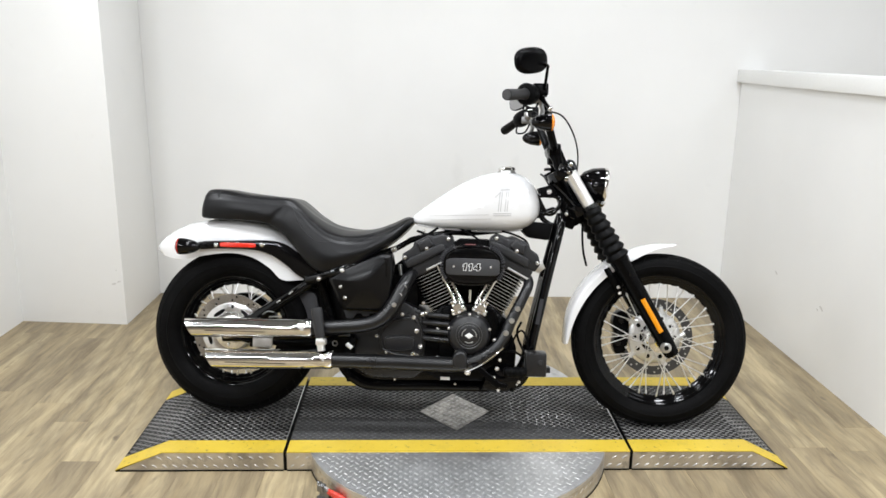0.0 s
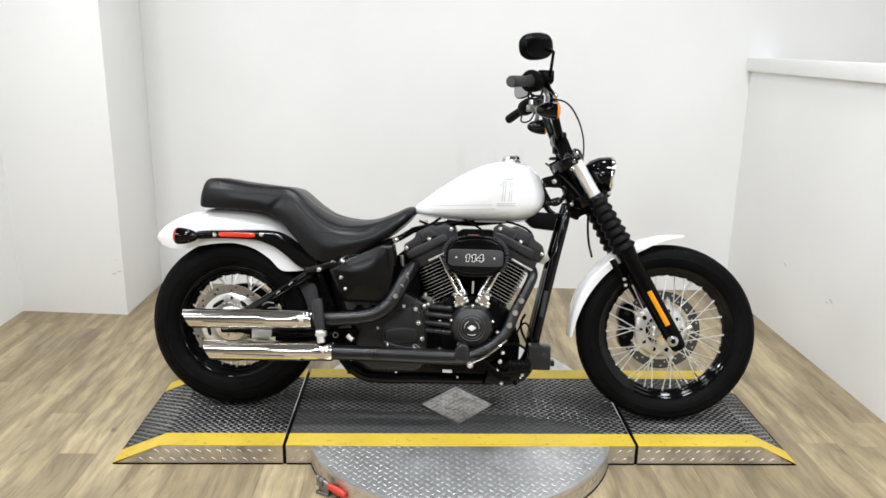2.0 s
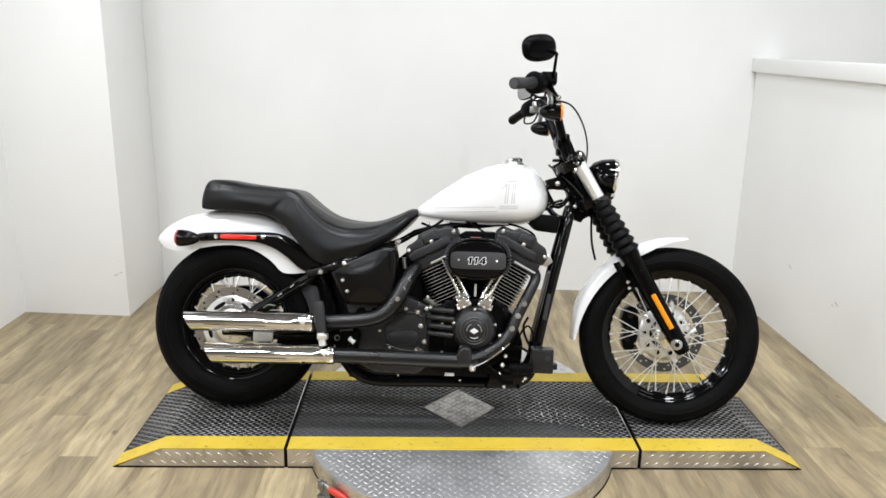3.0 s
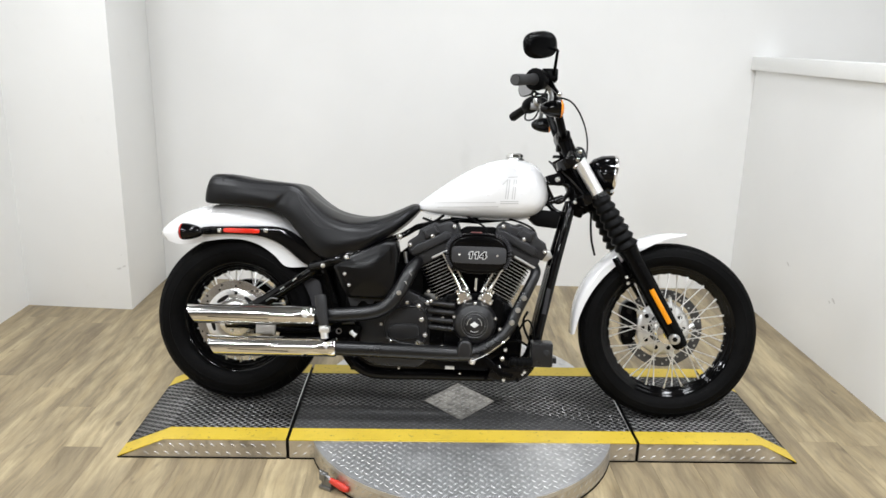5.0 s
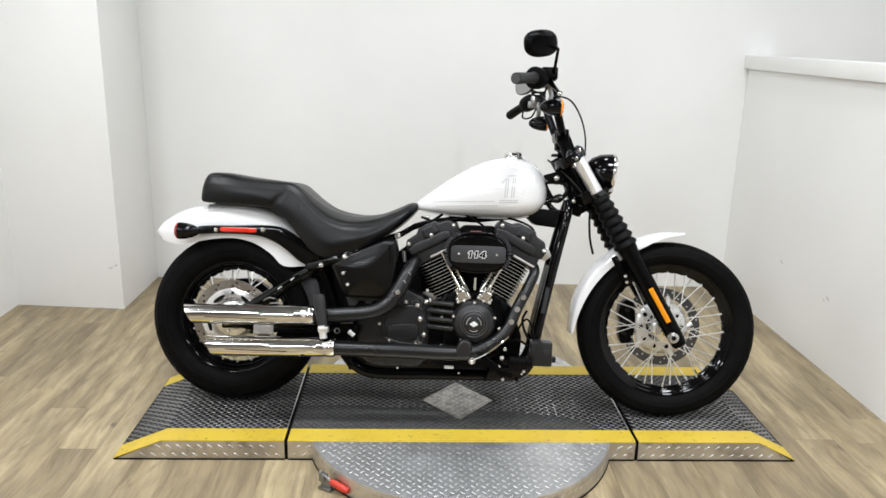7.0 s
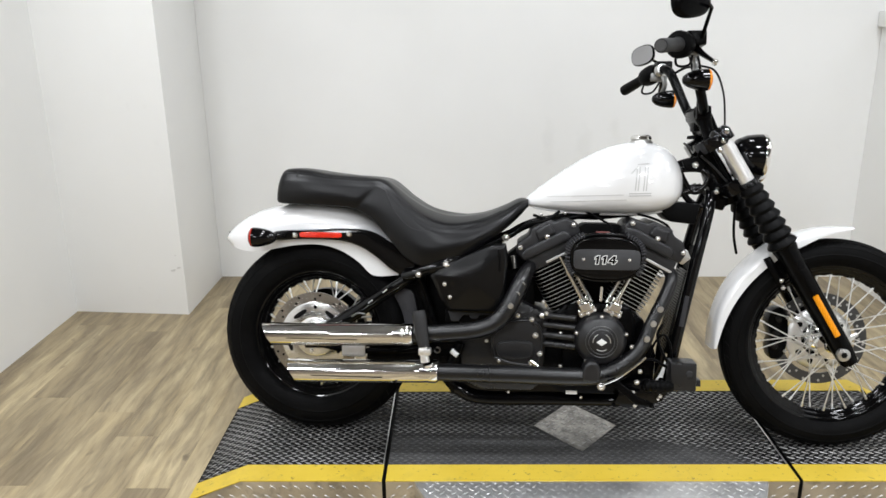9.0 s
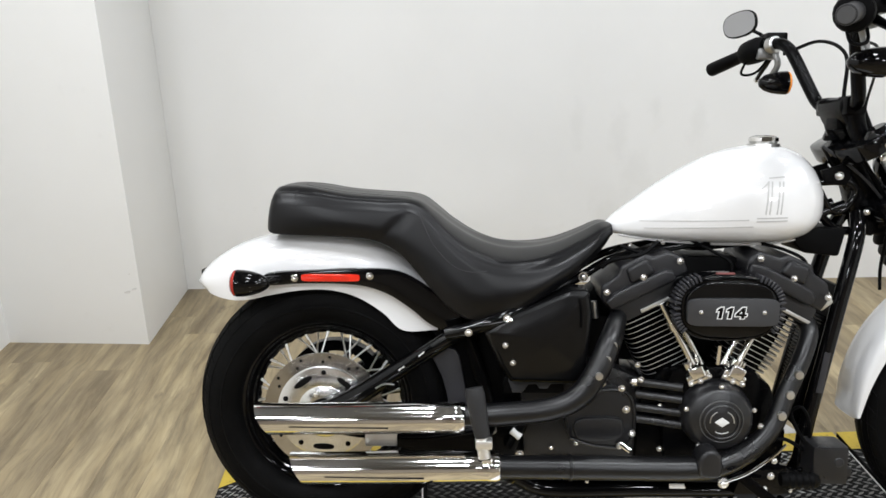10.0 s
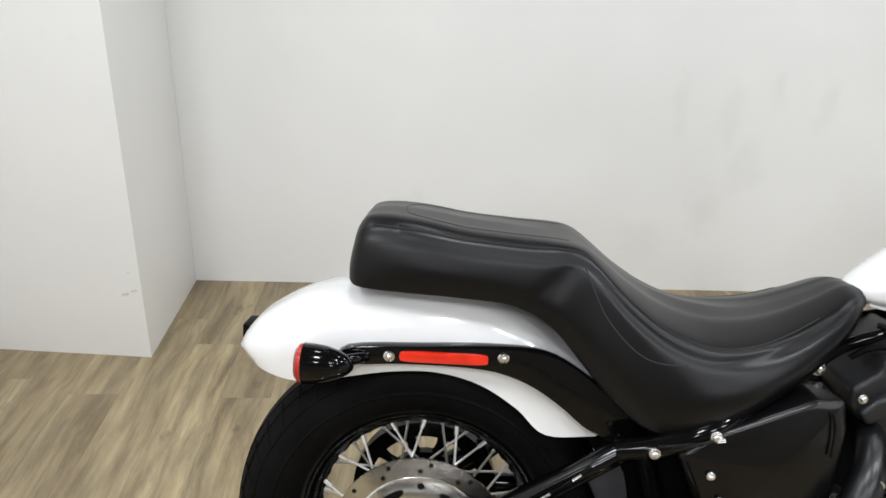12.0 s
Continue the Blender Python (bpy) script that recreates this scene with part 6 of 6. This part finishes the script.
for s in (-1, 1):
    g0, g1 = bar_at(0.56, s), bar_at(1.0, s)
    way = (g1 - g0).normalized()
    end = g1 + way * 0.012
    part("grip", tube([g0, g0 + (end - g0) * 0.12, g0 + (end - g0) * 0.5, end - way * 0.006, end], [0.0205, 0.0175, 0.0182, 0.0190, 0.0160], 18, 3), GREYRUB if s < 0 else MATTE, bar, "rubber handgrip")
    if s < 0:
        part("grip_end", tube([end, end + way * 0.003], 0.0150, 18, 1), END_GREY, bar, "grey grip end")
    c0, c1 = bar_at(0.22, s), bar_at(0.55, s)
    part("switch_housing", tube([c0, c0 + (c1 - c0) * 0.3, c1 - (c1 - c0) * 0.1, c1], [0.022, 0.033, 0.038 if s < 0 else 0.031, 0.030 if s < 0 else 0.025], 18, 2), MATTE, bar, "black switch housing")
    m = c0 + (c1 - c0) * 0.1
    part("master_cylinder", box(m.x - 0.004, m.y - 0.032, m.z - 0.004, m.x + 0.050, m.y + 0.032, m.z + 0.036, 0.006), SATIN, bar, "black lever housing")
    part("lever_perch", box(m.x - 0.020, m.y - 0.018, m.z - 0.030, m.x + 0.036, m.y + 0.018, m.z - 0.002, 0.006), STEEL, bar, "dull metal lever perch")
    lever_end = Vector((1.156, s * 0.404, 1.150 if s < 0 else 1.135))
    lever = part("lever", tube([m + Vector((0.026, s * 0.010, -0.010)), (m + Vector((0.026, 0, -0.010))).lerp(lever_end, 0.4), (m + Vector((0.026, 0, -0.010))).lerp(lever_end, 0.75), lever_end], [0.010, 0.008, 0.006, 0.0055], 10), SATIN, bar, "black control lever")
    part("lever_tip", lathe([(0.0, -0.010), (0.007, -0.007), (0.009, 0.0), (0.007, 0.007), (0.0, 0.010)], lever_end, "y", 16), CHROME, lever, "bright ball end")
    part("cable_loop", tube([m + Vector((0.02, 0, -0.02)), m + Vector((0.0, s * 0.05, -0.060)), m + Vector((-0.035, s * 0.06, -0.062)), m + Vector((-0.03, s * 0.02, -0.02))], 0.0035, 8), MATTE, bar)
    # mirror
    e0 = m + Vector((0.036, s * 0.012, 0.004))
    elbow = Vector((1.146, -0.385, 1.293)) if s < 0 else Vector((1.146, 0.365, 1.255))
    mc = Vector((1.084, -0.400, 1.307)) if s < 0 else Vector((1.088, 0.368, 1.283))
    back = Vector((0.55, -0.83, -0.05) if s < 0 else (0.72, 0.69, -0.05)).normalized()
    knuckle = mc + back * 0.028 + (elbow - mc) * 0.5 if s < 0 else elbow + (mc - elbow) * 0.45
    part("mirror_stem", tube([e0, e0.lerp(elbow, 0.35), e0.lerp(elbow, 0.7), elbow - (elbow - e0).normalized() * 0.010, elbow, knuckle], [0.0062, 0.0056, 0.0052, 0.0050, 0.0050, 0.0045], 10, 4), SATIN, bike, "slim black mirror stem")
    shell = loft([[(x, y, z) for x, y in stadium(0, 0, (0.066 if s < 0 else 0.059) * k, 0.0430 * k, 2.6, 36)] for z, k in ((0.0, 0.97), (0.004, 1.0), (0.012, 0.99), (0.019, 0.90), (0.024, 0.72), (0.026, 0.4))])
    level = Vector((0, 0, 1)).cross(back).normalized()
    turn = Matrix.Translation(mc) @ Matrix((level, back.cross(level), back)).transposed().to_4x4() @ pose(0, 0, 0, 0, 0, -10 * s) @ Matrix.Diagonal((*[1.0 if s < 0 else 0.83] * 3, 1))
    mirror = part("mirror", shell, SATIN, bike, "black oval mirror shell", turn)
    part("mirror_glass", loft([[(x, y, z) for x, y in stadium(0, 0, 0.0615 if s < 0 else 0.0545, 0.0390, 2.6, 36)] for z in (-0.0012, 0.001)]), MIRROR, mirror, "mirror glass")
    if s < 0:
        part("stem_ball", lathe([(0.0, -0.008), (0.0055, -0.006), (0.008, 0.0), (0.0055, 0.006), (0.0, 0.008)], knuckle, "y", 16), SATIN, mirror, "ball joint of the mirror stem")
    # front signals, each hung from a bright clamp on the bar
    sc = Vector((1.150, s * 0.245, 1.124 if s < 0 else 1.116))
    k0, k1 = bar_at(0.02, s), bar_at(0.14, s)
    part("signal_clamp", tube([k0, k0.lerp(k1, 0.08), k0.lerp(k1, 0.92), k1], [0.018, 0.0215, 0.0215, 0.018], 18, 1), CAST, bar, "bright signal clamp on the bar")
    sig = part("front_turn_signal", lathe([(0.0, -0.045), (0.010, -0.042), (0.020, -0.030), (0.027, -0.010), (0.0300, 0.012), (0.0305, 0.026), (0.0, 0.026)], sc, "x", 30), GLOSS, bike, "bullet-shaped black turn signal")
    part("lens", lathe([(0.0, 0.040), (0.016, 0.038), (0.028, 0.032), (0.0300, 0.027), (0.0, 0.027)], sc, "x", 30), AMBER, sig, "amber domed lens")
    part("signal_stalk", tube([sc + Vector((-0.01, 0, 0.02)), sc + Vector((-0.005, -s * 0.02, 0.05)), bar_at(0.12, s)], 0.008, 10), STEEL, sig, "dull metal signal stalk")

part("front_brake_line", tube([(1.150, -0.20, 1.172), (1.225, -0.12, 1.165), (1.282, 0.0, 1.118), (1.316, 0.10, 1.054), (1.316, 0.10, 0.98), (1.290, 0.05, 0.93)], 0.0032, 8), MATTE, bike, "black brake hose")
part("clutch_cable", tube([(1.150, 0.20, 1.185), (1.195, 0.10, 1.205), (1.205, -0.02, 1.16), (1.198, -0.04, 1.06), (1.215, -0.05, 0.98), (1.285, -0.06, 0.86), (1.320, -0.062, 0.80)], 0.0042, 8), MATTE, bike, "black control cable")
part("brake_line", tube([(1.327, -0.03, 0.775), (1.330, -0.01, 0.72), (1.340, 0.02, 0.66), (1.358, 0.05, 0.605)], 0.0042, 8), MATTE, bike)
caliper = part("brake_caliper", slab([(1.482, 0.262), (1.470, 0.300), (1.478, 0.335), (1.466, 0.372), (1.472, 0.410), (1.494, 0.432), (1.522, 0.420), (1.532, 0.372), (1.530, 0.312), (1.516, 0.268)], 0.045, 0.105, 0.007, 3), SATIN, bike, "black front brake caliper")
for cz in (0.305, 0.350, 0.395):
    part("piston_boss", lathe([(0.0, -0.008), (0.011, -0.007), (0.0145, 0.0), (0.0145, 0.006), (0.0, 0.006)], (1.494 + (cz - 0.35) * 0.1, 0.045, cz), sides=18), SHEEN, caliper, "round piston boss")
for bx, bz in ((1.522, 0.290), (1.526, 0.400)):
    bolt(caliper, bx, 0.042, bz, 0.006)
part("valve_stem", tube([(FRONT.x + 0.13, 0, FRONT.z - 0.165), (FRONT.x + 0.118, 0, FRONT.z - 0.150)], 0.004, 8, 1), MATTE, front_wheel, place=Matrix.Translation(-FRONT))

# ------------------------------------------------------------------ floor planks
PLANK_W, PLANK_L = 0.152, 1.22


def plank_mesh(length, width):
    bm = box(-width / 2 + 0.0002, 0.0002, -0.0045, width / 2 - 0.0002, length - 0.0002, 0.0, 0.0)
    edges = [e for e in bm.edges if all(v.co.z > -0.001 for v in e.verts)]
    bmesh.ops.bevel(bm, geom=edges, offset=0.0004, segments=1, affect="EDGES")
    return finish("plank", bm, WOOD)


PLANKS = {}
dice = random.Random(7)
x = LEFT - 0.06
while x < RIGHT + 0.1:
    y = -2.6 + dice.uniform(-1.0, 0.0)
    wide = PLANK_W
    while y < 4.56:
        y0, y1 = max(y, -2.6), min(y + PLANK_L, 4.575)
        if y1 - y0 > 0.05:
            key = round(y1 - y0, 2)
            if key not in PLANKS:
                PLANKS[key] = plank_mesh(y1 - y0, wide)
            plank = new("plank", PLANKS[key])
            plank.parent = floor
            plank.matrix_basis = pose(x + wide / 2, y0, 0)
        y += PLANK_L
    x += wide

# the planks run on over the rest of the hall, joined
points, faces = [], []
x = LEFT - 0.06 - 20 * PLANK_W
while x < 4.2:
    y = -4.2 + dice.uniform(-1.0, 0.0)
    while y < 4.56:
        inside = LEFT - 0.065 < x < RIGHT + 0.1
        x0, x1 = max(x, -4.99) + 0.001, min(x + PLANK_W, 4.17) - 0.001
        y0, y1 = max(y, -4.19) + 0.001, min(y + PLANK_L, -2.602 if inside else 4.45) - 0.001
        shut = x1 < LEFT - 0.06 and y1 > 0.19
        if shut:
            y1 = min(y1, 0.19)
        if x1 - x0 > 0.02 and y1 - y0 > 0.02:
            k = len(points)
            points += [(x0, y0, 0.0), (x1, y0, 0.0), (x1, y1, 0.0), (x0, y1, 0.0), (x0, y0, -0.0045), (x1, y0, -0.0045), (x1, y1, -0.0045), (x0, y1, -0.0045)]
            faces += [(k, k + 1, k + 2, k + 3), (k + 4, k + 5, k + 1, k), (k + 5, k + 6, k + 2, k + 1), (k + 6, k + 7, k + 3, k + 2), (k + 7, k + 4, k, k + 3)]
        y += PLANK_L
    x += PLANK_W
field = bpy.data.meshes.new("plank_field")
field.from_pydata(points, [], faces)
field.materials.append(WOOD_FIELD)
rest = new("plank_field", field)
rest.parent = floor
tagged(rest, "vinyl planks over the rest of the hall", kind="stuff")
